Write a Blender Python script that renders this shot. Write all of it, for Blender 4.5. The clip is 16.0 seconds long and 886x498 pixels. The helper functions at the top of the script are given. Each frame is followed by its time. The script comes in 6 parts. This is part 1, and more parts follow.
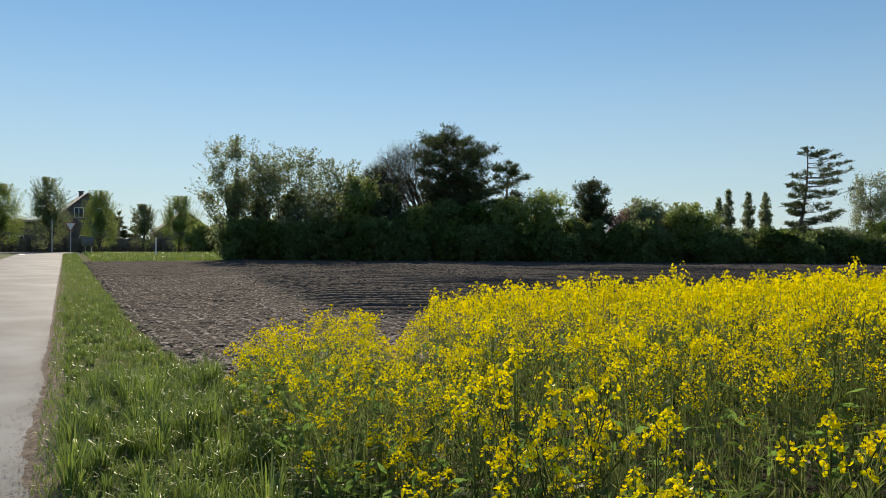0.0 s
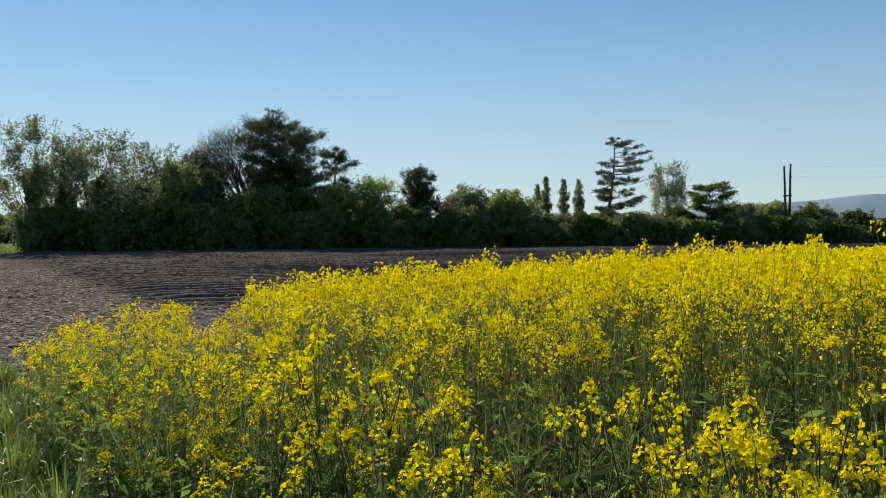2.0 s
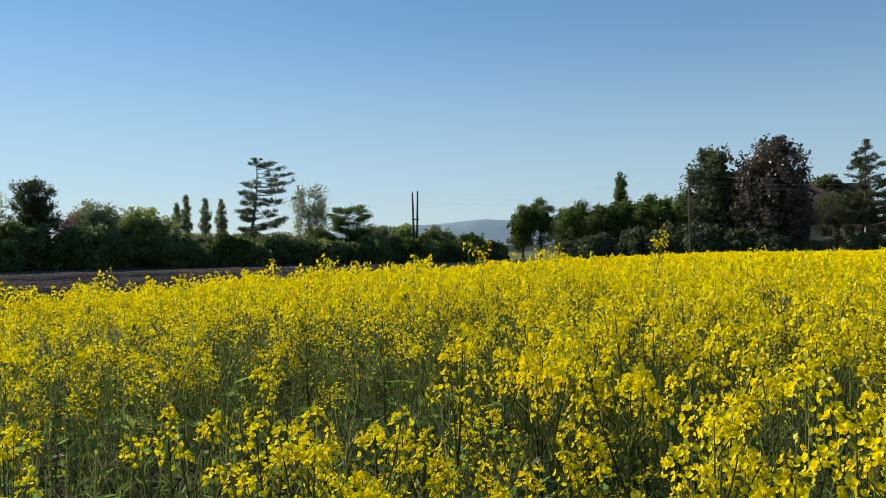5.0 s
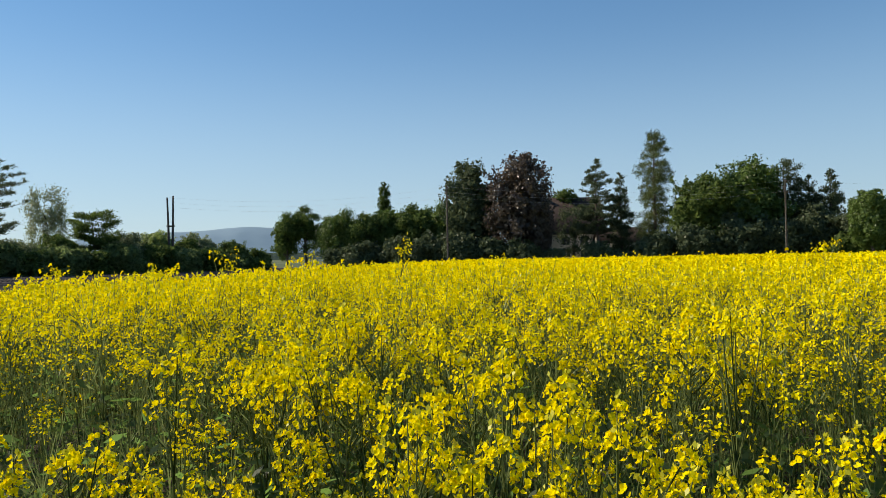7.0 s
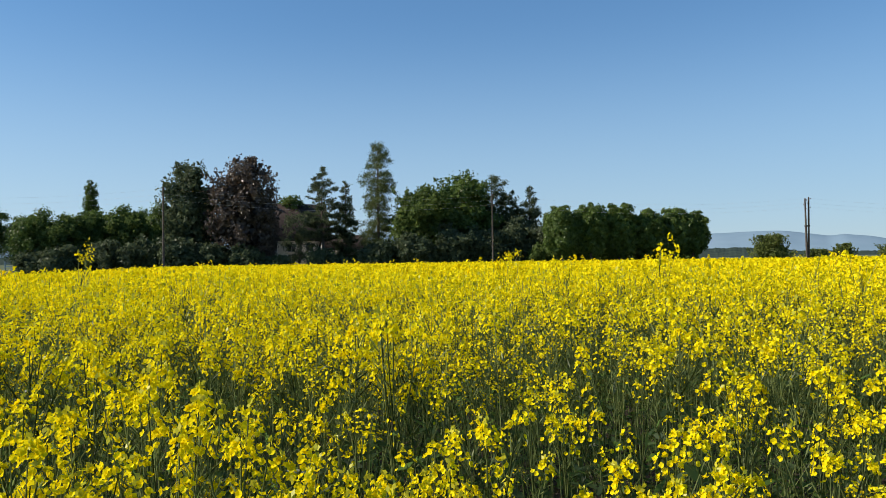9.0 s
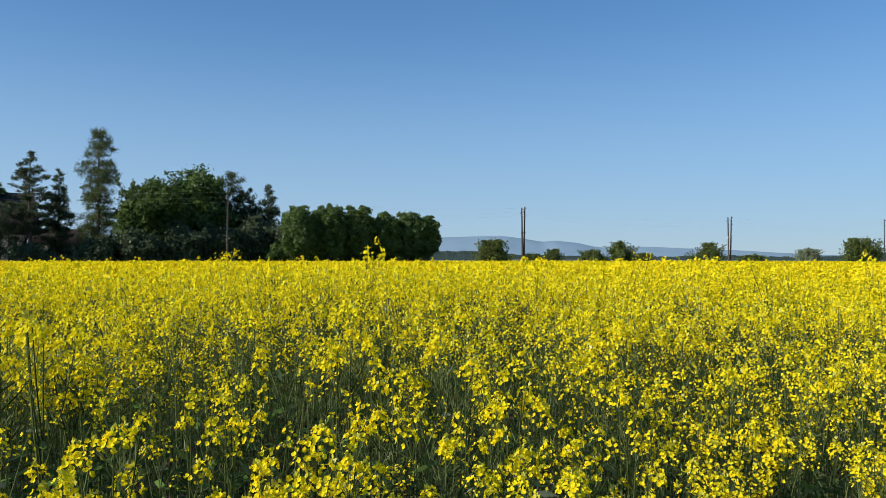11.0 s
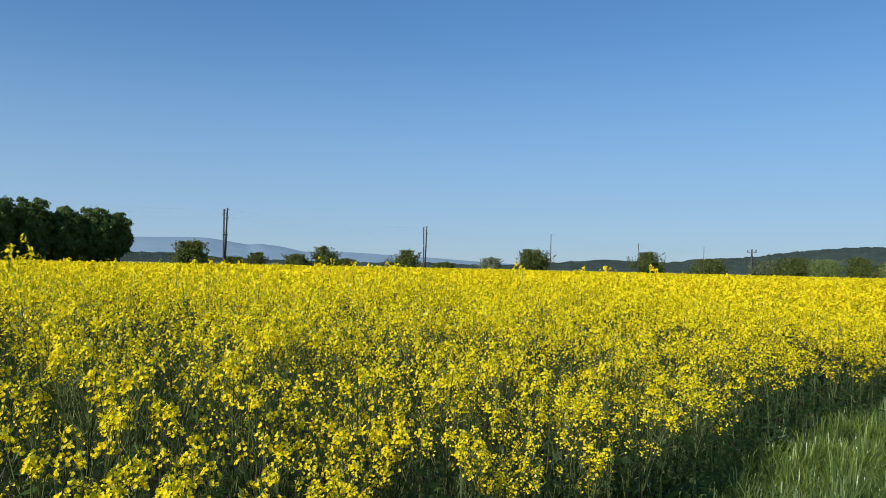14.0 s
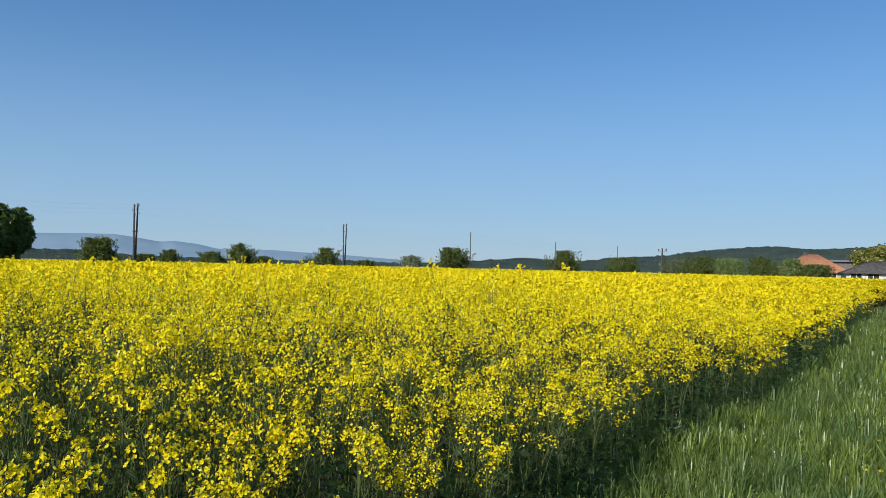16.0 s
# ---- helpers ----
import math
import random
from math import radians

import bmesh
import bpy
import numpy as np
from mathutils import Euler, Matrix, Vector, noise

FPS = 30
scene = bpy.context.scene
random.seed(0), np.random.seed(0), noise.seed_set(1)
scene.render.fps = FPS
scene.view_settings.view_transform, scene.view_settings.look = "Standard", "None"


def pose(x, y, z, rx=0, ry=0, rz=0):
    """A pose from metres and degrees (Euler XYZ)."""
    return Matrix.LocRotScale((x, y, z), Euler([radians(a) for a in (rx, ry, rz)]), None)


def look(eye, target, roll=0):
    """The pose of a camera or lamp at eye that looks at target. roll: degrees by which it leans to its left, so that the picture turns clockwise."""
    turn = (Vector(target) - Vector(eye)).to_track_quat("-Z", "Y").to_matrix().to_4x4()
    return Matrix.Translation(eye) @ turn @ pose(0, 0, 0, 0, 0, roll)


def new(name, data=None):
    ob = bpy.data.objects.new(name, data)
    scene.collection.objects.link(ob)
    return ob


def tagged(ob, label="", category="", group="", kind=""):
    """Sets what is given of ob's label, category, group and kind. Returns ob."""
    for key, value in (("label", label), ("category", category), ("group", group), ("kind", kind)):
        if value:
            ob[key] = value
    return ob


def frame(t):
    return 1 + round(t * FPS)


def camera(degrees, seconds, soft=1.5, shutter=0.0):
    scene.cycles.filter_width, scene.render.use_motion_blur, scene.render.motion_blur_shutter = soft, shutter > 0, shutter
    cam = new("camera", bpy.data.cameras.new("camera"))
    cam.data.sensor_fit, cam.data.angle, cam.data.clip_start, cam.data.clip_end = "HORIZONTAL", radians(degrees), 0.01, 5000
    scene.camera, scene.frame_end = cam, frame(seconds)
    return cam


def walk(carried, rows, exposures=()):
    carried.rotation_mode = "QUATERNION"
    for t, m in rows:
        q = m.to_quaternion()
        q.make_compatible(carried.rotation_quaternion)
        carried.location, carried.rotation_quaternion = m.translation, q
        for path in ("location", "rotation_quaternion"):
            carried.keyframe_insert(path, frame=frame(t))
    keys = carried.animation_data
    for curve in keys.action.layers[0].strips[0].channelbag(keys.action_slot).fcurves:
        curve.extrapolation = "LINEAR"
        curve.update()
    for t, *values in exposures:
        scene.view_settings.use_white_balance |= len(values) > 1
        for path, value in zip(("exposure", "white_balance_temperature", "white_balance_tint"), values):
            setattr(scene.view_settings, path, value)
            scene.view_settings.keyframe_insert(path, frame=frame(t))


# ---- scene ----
# The road runs along +y, the rape field lies to the east of it; the camera turns on the verge.
cam = camera(61.34, 16.0, soft=0.35, shutter=0.0)
PATH = [
    (0.0, -0.0, 0.0, 1.6, -26.83, 0.13, -0.14), (0.5, 0.032, -0.023, 1.596, -29.0, -0.25, 0.14),
    (1.0, 0.055, -0.049, 1.598, -32.03, -0.64, 0.4), (1.5, 0.07, -0.083, 1.6, -35.7, -0.89, 0.6),
    (2.0, 0.075, -0.124, 1.602, -39.77, -0.97, 0.68), (2.5, 0.083, -0.145, 1.601, -44.03, -0.92, 0.76),
    (3.0, 0.107, -0.175, 1.6, -48.37, -0.75, 0.76), (3.5, 0.12, -0.212, 1.604, -52.78, -0.51, 0.72),
    (4.0, 0.137, -0.24, 1.604, -57.28, -0.23, 0.73), (6.5, 0.186, -0.412, 1.595, -80.02, 0.56, 1.12),
    (7.0, 0.189, -0.449, 1.596, -84.29, 0.56, 1.11), (7.5, 0.184, -0.486, 1.599, -88.61, 0.58, 1.11),
    (8.0, 0.177, -0.53, 1.599, -93.43, 0.62, 1.06), (8.5, 0.168, -0.59, 1.598, -98.83, 0.68, 0.96),
    (9.0, 0.124, -0.669, 1.604, -105.01, 0.74, 0.75), (9.5, 0.09, -0.736, 1.603, -110.6, 0.78, 0.47),
    (10.0, 0.053, -0.788, 1.609, -115.61, 0.77, 0.22), (12.5, -0.202, -0.994, 1.617, -137.25, 0.76, -0.81),
    (13.0, -0.224, -1.019, 1.618, -141.17, 0.97, -1.07), (13.5, -0.25, -1.028, 1.621, -144.44, 1.15, -1.23),
    (14.0, -0.282, -1.037, 1.622, -147.05, 1.28, -1.31), (14.5, -0.31, -1.053, 1.618, -149.2, 1.37, -1.38),
    (15.0, -0.327, -1.064, 1.618, -151.02, 1.38, -1.47), (15.5, -0.355, -1.059, 1.623, -152.45, 1.36, -1.46),
    (16.0, -0.375, -1.06, 1.623, -153.13, 1.27, -1.37),
]
walk(cam, [(t, pose(x, y, z, 90 + pitch, roll, yaw)) for t, x, y, z, yaw, pitch, roll in PATH],
     exposures=[(0.0, 0.2, 8100, 12), (4.0, 0.22, 7750, 12), (8.0, 0.26, 7200, 14), (10.0, 0.16, 6600, 14), (13.0, -0.04, 6250, 15), (16.0, -0.02, 6300, 15)])

# ---- light: clear evening sky and one sun ----
SUN_BEARING, SUN_HEIGHT = 10.0, 33.0
world = bpy.data.worlds.new("sky")
scene.world = world
world.use_nodes = True
nt = world.node_tree
nt.nodes.clear()
sky = nt.nodes.new("ShaderNodeTexSky")
sky.sky_type = "NISHITA"
sky.sun_disc = False
sky.sun_elevation, sky.sun_rotation = radians(SUN_HEIGHT), radians(SUN_BEARING)
sky.altitude, sky.air_density, sky.dust_density, sky.ozone_density = 450, 0.9, 0.0, 1.8
bg = nt.nodes.new("ShaderNodeBackground")
bg.inputs["Strength"].default_value = 0.177
wout = nt.nodes.new("ShaderNodeOutputWorld")
clear = nt.nodes.new("ShaderNodeMix")
clear.data_type, clear.blend_type = "RGBA", "MULTIPLY"
clear.inputs["Factor"].default_value = 1.0
clear.inputs["B"].default_value = (0.86, 0.98, 1.06, 1)
even = nt.nodes.new("ShaderNodeGamma")
even.inputs["Gamma"].default_value = 0.72
deep = nt.nodes.new("ShaderNodeHueSaturation")
deep.inputs["Saturation"].default_value = 1.42
nt.links.new(sky.outputs[0], even.inputs[0])
nt.links.new(even.outputs[0], deep.inputs["Color"])
nt.links.new(deep.outputs[0], clear.inputs["A"])
# pale haze that thickens towards the horizon
way = nt.nodes.new("ShaderNodeTexCoord")
axis = nt.nodes.new("ShaderNodeSeparateXYZ")
low_air = nt.nodes.new("ShaderNodeMapRange")
low_air.interpolation_type = "SMOOTHSTEP"
for key, val in (("From Min", 0.0), ("From Max", 0.32), ("To Min", 0.7), ("To Max", 0.0)):
    low_air.inputs[key].default_value = val
haze = nt.nodes.new("ShaderNodeMix")
haze.data_type = "RGBA"
side = nt.nodes.new("ShaderNodeVectorMath")
side.operation = "DOT_PRODUCT"
side.inputs[1].default_value = (math.sin(radians(SUN_BEARING)), math.cos(radians(SUN_BEARING)), 0.0)
toward = nt.nodes.new("ShaderNodeMapRange")
toward.inputs["From Min"].default_value, toward.inputs["From Max"].default_value = -1.0, 1.0
pale = nt.nodes.new("ShaderNodeMix")
pale.data_type = "RGBA"
pale.inputs["A"].default_value, pale.inputs["B"].default_value = (1.3, 2.24, 3.3, 1), (2.02, 3.0, 4.05, 1)
nt.links.new(side.outputs["Value"], toward.inputs["Value"])
nt.links.new(toward.outputs[0], pale.inputs["Factor"])
nt.links.new(pale.outputs["Result"], haze.inputs["B"])
nt.links.new(way.outputs["Generated"], axis.inputs[0])
nt.links.new(way.outputs["Generated"], side.inputs[0])
nt.links.new(axis.outputs["Z"], low_air.inputs["Value"])
nt.links.new(low_air.outputs[0], haze.inputs["Factor"])
nt.links.new(clear.outputs["Result"], haze.inputs["A"])
nt.links.new(haze.outputs["Result"], bg.inputs[0])
nt.links.new(bg.outputs[0], wout.inputs[0])
sun = new("sun", bpy.data.lights.new("sun", "SUN"))
sun.data.energy, sun.data.angle, sun.data.color = 5.3, radians(0.53), (1.0, 0.95, 0.86)
sb, se = radians(SUN_BEARING), radians(SUN_HEIGHT)
sun.matrix_world = look((math.sin(sb) * math.cos(se) * 50, math.cos(sb) * math.cos(se) * 50, math.sin(se) * 50), (0, 0, 0))
tagged(sun, "low clear evening sunlight", "sun", kind="structure")

# ---- materials ----


def nodes_of(name):
    m = bpy.data.materials.new(name)
    m.use_nodes = True
    t = m.node_tree
    t.nodes.clear()
    return m, t, t.nodes.new("ShaderNodeOutputMaterial")


def noise_mix(t, low, high, scale, detail=4.0, lo=0.35, hi=0.65, coords="Object", rough=0.6):
    """A colour that wanders between two colours over a noise of that scale."""
    tc = t.nodes.new("ShaderNodeTexCoord")
    n = t.nodes.new("ShaderNodeTexNoise")
    n.inputs["Scale"].default_value, n.inputs["Detail"].default_value = scale, detail
    n.inputs["Roughness"].default_value = rough
    r = t.nodes.new("ShaderNodeMapRange")
    r.inputs["From Min"].default_value, r.inputs["From Max"].default_value = lo, hi
    c = t.nodes.new("ShaderNodeMix")
    c.data_type = "RGBA"
    c.inputs["A"].default_value, c.inputs["B"].default_value = (*low, 1), (*high, 1)
    t.links.new(tc.outputs[coords], n.inputs["Vector"])
    t.links.new(n.outputs["Fac"], r.inputs["Value"])
    t.links.new(r.outputs[0], c.inputs["Factor"])
    return c.outputs["Result"], n.outputs["Fac"], tc.outputs[coords]


def over(t, base, colour, fac):
    c = t.nodes.new("ShaderNodeMix")
    c.data_type = "RGBA"
    t.links.new(base, c.inputs["A"])
    if isinstance(colour, tuple):
        c.inputs["B"].default_value = (*colour, 1)
    else:
        t.links.new(colour, c.inputs["B"])
    if isinstance(fac, float):
        c.inputs["Factor"].default_value = fac
    else:
        t.links.new(fac, c.inputs["Factor"])
    return c.outputs["Result"]


def solid(name, low, high, scale=8.0, rough=0.8, metal=0.0, bump=0.3, bump_scale=40.0, depth=0.01, lo=0.35, hi=0.65, fine=None, sheen=0.5):
    m, t, out = nodes_of(name)
    col, fac, vec = noise_mix(t, low, high, scale, lo=lo, hi=hi)
    if fine:
        c2, f2, _ = noise_mix(t, (0, 0, 0), (1, 1, 1), fine[1], 3.0, 0.4, 0.7)
        col = over(t, col, fine[0], f2)
    p = t.nodes.new("ShaderNodeBsdfPrincipled")
    p.inputs["Roughness"].default_value, p.inputs["Metallic"].default_value = rough, metal
    p.inputs["Specular IOR Level"].default_value = sheen
    t.links.new(col, p.inputs["Base Color"])
    if bump:
        n = t.nodes.new("ShaderNodeTexNoise")
        n.inputs["Scale"].default_value, n.inputs["Detail"].default_value = bump_scale, 6
        b = t.nodes.new("ShaderNodeBump")
        b.inputs["Strength"].default_value, b.inputs["Distance"].default_value = bump, depth
        t.links.new(vec, n.inputs["Vector"])
        t.links.new(n.outputs["Fac"], b.inputs["Height"])
        t.links.new(b.outputs[0], p.inputs["Normal"])
    t.links.new(p.outputs[0], out.inputs[0])
    return m


def foliage(name, low, high, through_light=0.35, gloss=0.06, rough=0.45, glow=None, patch=None):
    """Thin leaves or petals: each piece between two tints, letting some light through."""
    m, t, out = nodes_of(name)
    g = t.nodes.new("ShaderNodeNewGeometry")
    c = t.nodes.new("ShaderNodeMix")
    c.data_type = "RGBA"
    c.inputs["A"].default_value, c.inputs["B"].default_value = (*low, 1), (*high, 1)
    t.links.new(g.outputs["Random Per Island"], c.inputs["Factor"])
    leaf = c.outputs["Result"]
    if patch:
        # drifts of another tint over the ground
        spread, _, _ = noise_mix(t, (0, 0, 0), (1, 1, 1), patch[1], 3.0, 0.4, 0.62)
        leaf = over(t, leaf, patch[0], spread)
    d = t.nodes.new("ShaderNodeBsdfDiffuse")
    tr = t.nodes.new("ShaderNodeBsdfTranslucent")
    mx = t.nodes.new("ShaderNodeMixShader")
    mx.inputs[0].default_value = through_light
    t.links.new(leaf, d.inputs[0])
    t.links.new(leaf, tr.inputs[0])
    if glow:
        tint = over(t, leaf, glow, 0.5)
        t.links.new(tint, tr.inputs[0])
    t.links.new(d.outputs[0], mx.inputs[1])
    t.links.new(tr.outputs[0], mx.inputs[2])
    last = mx.outputs[0]
    if gloss:
        gl = t.nodes.new("ShaderNodeBsdfGlossy")
        gl.inputs["Roughness"].default_value = rough
        m2 = t.nodes.new("ShaderNodeMixShader")
        m2.inputs[0].default_value = gloss
        t.links.new(last, m2.inputs[1])
        t.links.new(gl.outputs[0], m2.inputs[2])
        last = m2.outputs[0]
    t.links.new(last, out.inputs[0])
    return m


M_SOIL = solid("dark_soil", (0.028, 0.023, 0.018), (0.055, 0.045, 0.035), 3.0, 0.95, bump=0.9, bump_scale=22, depth=0.05, fine=((0.085, 0.07, 0.055), 45.0), sheen=0.05)
M_TILLED = solid("ploughed_soil", (0.034, 0.030, 0.028), (0.06, 0.054, 0.05), 0.35, 0.95, bump=1.0, bump_scale=7, depth=0.16, fine=((0.09, 0.081, 0.074), 20.0), sheen=0.05)
# clods coloured paler than the soil to paint their sunlit tops
M_CLOD = solid("sunlit_clods", (0.10, 0.09, 0.08), (0.30, 0.27, 0.25), 5.0, 0.95, bump=0.8, bump_scale=60, depth=0.01, sheen=0.05)
M_TILE_DARK = solid("dark_roof_tiles", (0.055, 0.05, 0.047), (0.105, 0.097, 0.09), 2.0, 0.9, bump=0.6, bump_scale=9, depth=0.05, sheen=0.05)
M_ASPHALT = solid("worn_asphalt", (0.03, 0.035, 0.042), (0.19, 0.21, 0.23), 0.5, 0.72, bump=0.35, bump_scale=120, depth=0.006, lo=0.36, hi=0.66, fine=((0.16, 0.18, 0.2), 150.0), sheen=0.11)
M_GRAVEL = solid("road_edge_grit", (0.12, 0.10, 0.083), (0.24, 0.20, 0.165), 18.0, 0.95, bump=1.0, bump_scale=70, depth=0.015, sheen=0.05)
M_TURF = solid("turf", (0.035, 0.065, 0.015), (0.08, 0.115, 0.03), 2.0, 0.95, bump=0.8, bump_scale=30, depth=0.04, fine=((0.10, 0.09, 0.045), 25.0), sheen=0.05)
M_FARLAND = solid("far_meadow", (0.085, 0.11, 0.06), (0.15, 0.165, 0.09), 0.03, 0.95, bump=0, sheen=0.05)
M_BARK = solid("bark", (0.045, 0.036, 0.028), (0.13, 0.105, 0.085), 6.0, 0.95, bump=0.8, bump_scale=25, depth=0.03)
M_POLE = solid("weathered_pole_wood", (0.035, 0.031, 0.028), (0.095, 0.083, 0.072), 4.0, 0.9, bump=0.5, bump_scale=30)
M_STEEL = solid("galvanised_steel", (0.35, 0.36, 0.37), (0.5, 0.51, 0.52), 12.0, 0.45, 0.8, bump=0.1)
M_GREYBOARD = solid("grey_board", (0.12, 0.125, 0.13), (0.17, 0.175, 0.18), 6.0, 0.7, bump=0.05)
M_WHITE = solid("white_paint", (0.68, 0.68, 0.66), (0.8, 0.8, 0.78), 9.0, 0.5, bump=0.05)
M_RED = solid("red_sign_paint", (0.45, 0.03, 0.03), (0.55, 0.05, 0.04), 9.0, 0.5, bump=0.0)
M_DARKWALL = solid("dark_timber_wall", (0.11, 0.095, 0.085), (0.18, 0.155, 0.14), 1.5, 0.85, bump=0.4, bump_scale=8)
M_PLASTER = solid("pale_plaster", (0.52, 0.49, 0.43), (0.66, 0.63, 0.56), 1.2, 0.9, bump=0.2)
M_TILE_RED = solid("red_roof_tiles", (0.29, 0.12, 0.05), (0.40, 0.18, 0.085), 2.0, 0.85, bump=0.6, bump_scale=9, depth=0.05)
M_TILE_BROWN = solid("brown_roof_tiles", (0.036, 0.028, 0.024), (0.072, 0.054, 0.046), 2.0, 0.9, bump=0.6, bump_scale=9, depth=0.05, sheen=0.05)
M_TILE_GREY = solid("grey_roof_tiles", (0.15, 0.142, 0.135), (0.27, 0.255, 0.24), 2.0, 0.8, bump=0.6, bump_scale=9, depth=0.05)
M_GLASS = solid("window_glass", (0.03, 0.035, 0.04), (0.05, 0.06, 0.07), 2.0, 0.05, bump=0)
M_CABLE = solid("grey_cable", (0.32, 0.35, 0.38), (0.42, 0.45, 0.48), 5.0, 0.5, bump=0)
M_CERAMIC = solid("brown_insulator", (0.08, 0.045, 0.03), (0.12, 0.07, 0.05), 20.0, 0.25, bump=0)
# the far mountain's pale blue is distance haze put into its base colour
M_HILL_HAZED = solid("hazed_far_mountain", (0.18, 0.268, 0.325), (0.207, 0.297, 0.357), 0.004, 1.0, bump=0, sheen=0.0)
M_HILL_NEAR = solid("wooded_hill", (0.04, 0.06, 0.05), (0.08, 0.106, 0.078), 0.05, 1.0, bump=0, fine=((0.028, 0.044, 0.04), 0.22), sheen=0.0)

M_PETAL = foliage("rape_petal", (0.86, 0.662, 0.006), (0.96, 0.848, 0.022), 0.39, 0.0)
M_BUD = foliage("rape_bud", (0.42, 0.42, 0.02), (0.60, 0.55, 0.04), 0.3, 0.03)
M_STEM = foliage("rape_stem", (0.045, 0.068, 0.018), (0.22, 0.27, 0.095), 0.45, 0.01, 0.4)
M_LEAF = foliage("rape_leaf", (0.022, 0.045, 0.02), (0.092, 0.142, 0.06), 0.6, 0.016, 0.4, glow=(0.25, 0.45, 0.09))
M_GRASS = foliage("verge_grass", (0.06, 0.105, 0.015), (0.30, 0.39, 0.065), 0.36, 0.05, 0.38, glow=(0.26, 0.37, 0.085), patch=((0.11, 0.18, 0.045), 1.6))
M_STRAW = foliage("dry_grass", (0.25, 0.20, 0.09), (0.38, 0.31, 0.15), 0.3, 0.05)
M_L_MID = foliage("spring_leaf", (0.12, 0.16, 0.075), (0.265, 0.315, 0.145), 0.55, 0.035, 0.45)
M_L_OLIVE = foliage("olive_leaf", (0.074, 0.104, 0.024), (0.165, 0.2, 0.052), 0.42, 0.012)
M_L_LIME = foliage("lime_leaf", (0.055, 0.098, 0.018), (0.125, 0.19, 0.04), 0.35, 0.025)
M_L_HEDGE = foliage("hedge_leaf", (0.09, 0.132, 0.046), (0.2, 0.262, 0.09), 0.6, 0.012)
M_L_DARK = foliage("dark_leaf", (0.052, 0.09, 0.024), (0.135, 0.19, 0.048), 0.5, 0.008)
M_L_FRESH = foliage("fresh_leaf", (0.16, 0.225, 0.055), (0.30, 0.375, 0.11), 0.58, 0.03)
M_L_PALE = foliage("silver_and_hazed_leaf", (0.16, 0.20, 0.10), (0.28, 0.32, 0.17), 0.45, 0.06)
M_L_NEEDLE = foliage("dark_needles", (0.05, 0.072, 0.04), (0.115, 0.145, 0.07), 0.35, 0.012)
M_L_LARCH = foliage("larch_needles", (0.075, 0.104, 0.036), (0.15, 0.185, 0.07), 0.4, 0.02)
M_L_COPPER = foliage("copper_leaf", (0.056, 0.044, 0.033), (0.118, 0.087, 0.06), 0.42, 0.05, 0.4)
M_L_BLOSSOM = foliage("white_blossom", (0.45, 0.45, 0.36), (0.65, 0.64, 0.55), 0.45, 0.03)
M_L_YELLOW = foliage("yellow_green_leaf", (0.19, 0.20, 0.03), (0.31, 0.30, 0.05), 0.5, 0.05)
M_L_ROSE = foliage("pink_blossom", (0.20, 0.11, 0.11), (0.34, 0.2, 0.19), 0.4, 0.03)


def canopy_material():
    m, t, out = nodes_of("far_rape_canopy")
    c1, f1, vec = noise_mix(t, (0.87, 0.63, 0.003), (0.95, 0.75, 0.006), 0.25, 4)
    # dark olive blotches paint the shade between flower heads
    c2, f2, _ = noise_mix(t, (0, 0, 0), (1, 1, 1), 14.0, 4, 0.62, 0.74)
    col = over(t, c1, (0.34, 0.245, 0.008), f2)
    d = t.nodes.new("ShaderNodeBsdfDiffuse")
    tr = t.nodes.new("ShaderNodeBsdfTranslucent")
    mx = t.nodes.new("ShaderNodeMixShader")
    mx.inputs[0].default_value = 0.25
    n = t.nodes.new("ShaderNodeTexNoise")
    n.inputs["Scale"].default_value, n.inputs["Detail"].default_value = 18, 5
    b = t.nodes.new("ShaderNodeBump")
    b.inputs["Strength"].default_value, b.inputs["Distance"].default_value = 0.9, 0.12
    t.links.new(vec, n.inputs["Vector"])
    t.links.new(n.outputs["Fac"], b.inputs["Height"])
    t.links.new(b.outputs[0], d.inputs["Normal"])
    t.links.new(col, d.inputs[0])
    t.links.new(col, tr.inputs[0])
    t.links.new(d.outputs[0], mx.inputs[1])
    t.links.new(tr.outputs[0], mx.inputs[2])
    t.links.new(mx.outputs[0], out.inputs[0])
    return m


M_CANOPY = canopy_material()
# leaves and stalks below the flowers, with the gaps' shade painted into the colour
M_UNDER = solid("shaded_understory_leaves", (0.022, 0.036, 0.01), (0.11, 0.10, 0.012), 9.0, 0.9, bump=0.9, bump_scale=20, depth=0.1, sheen=0.05)

# ---- mesh tools ----


def rise(x, y):
    """Height of the land: level round the camera, climbing gently towards the road junction."""
    return 0.014 * np.clip(np.asarray(y, float) - 12, 0, 90) + 0 * np.asarray(x, float)


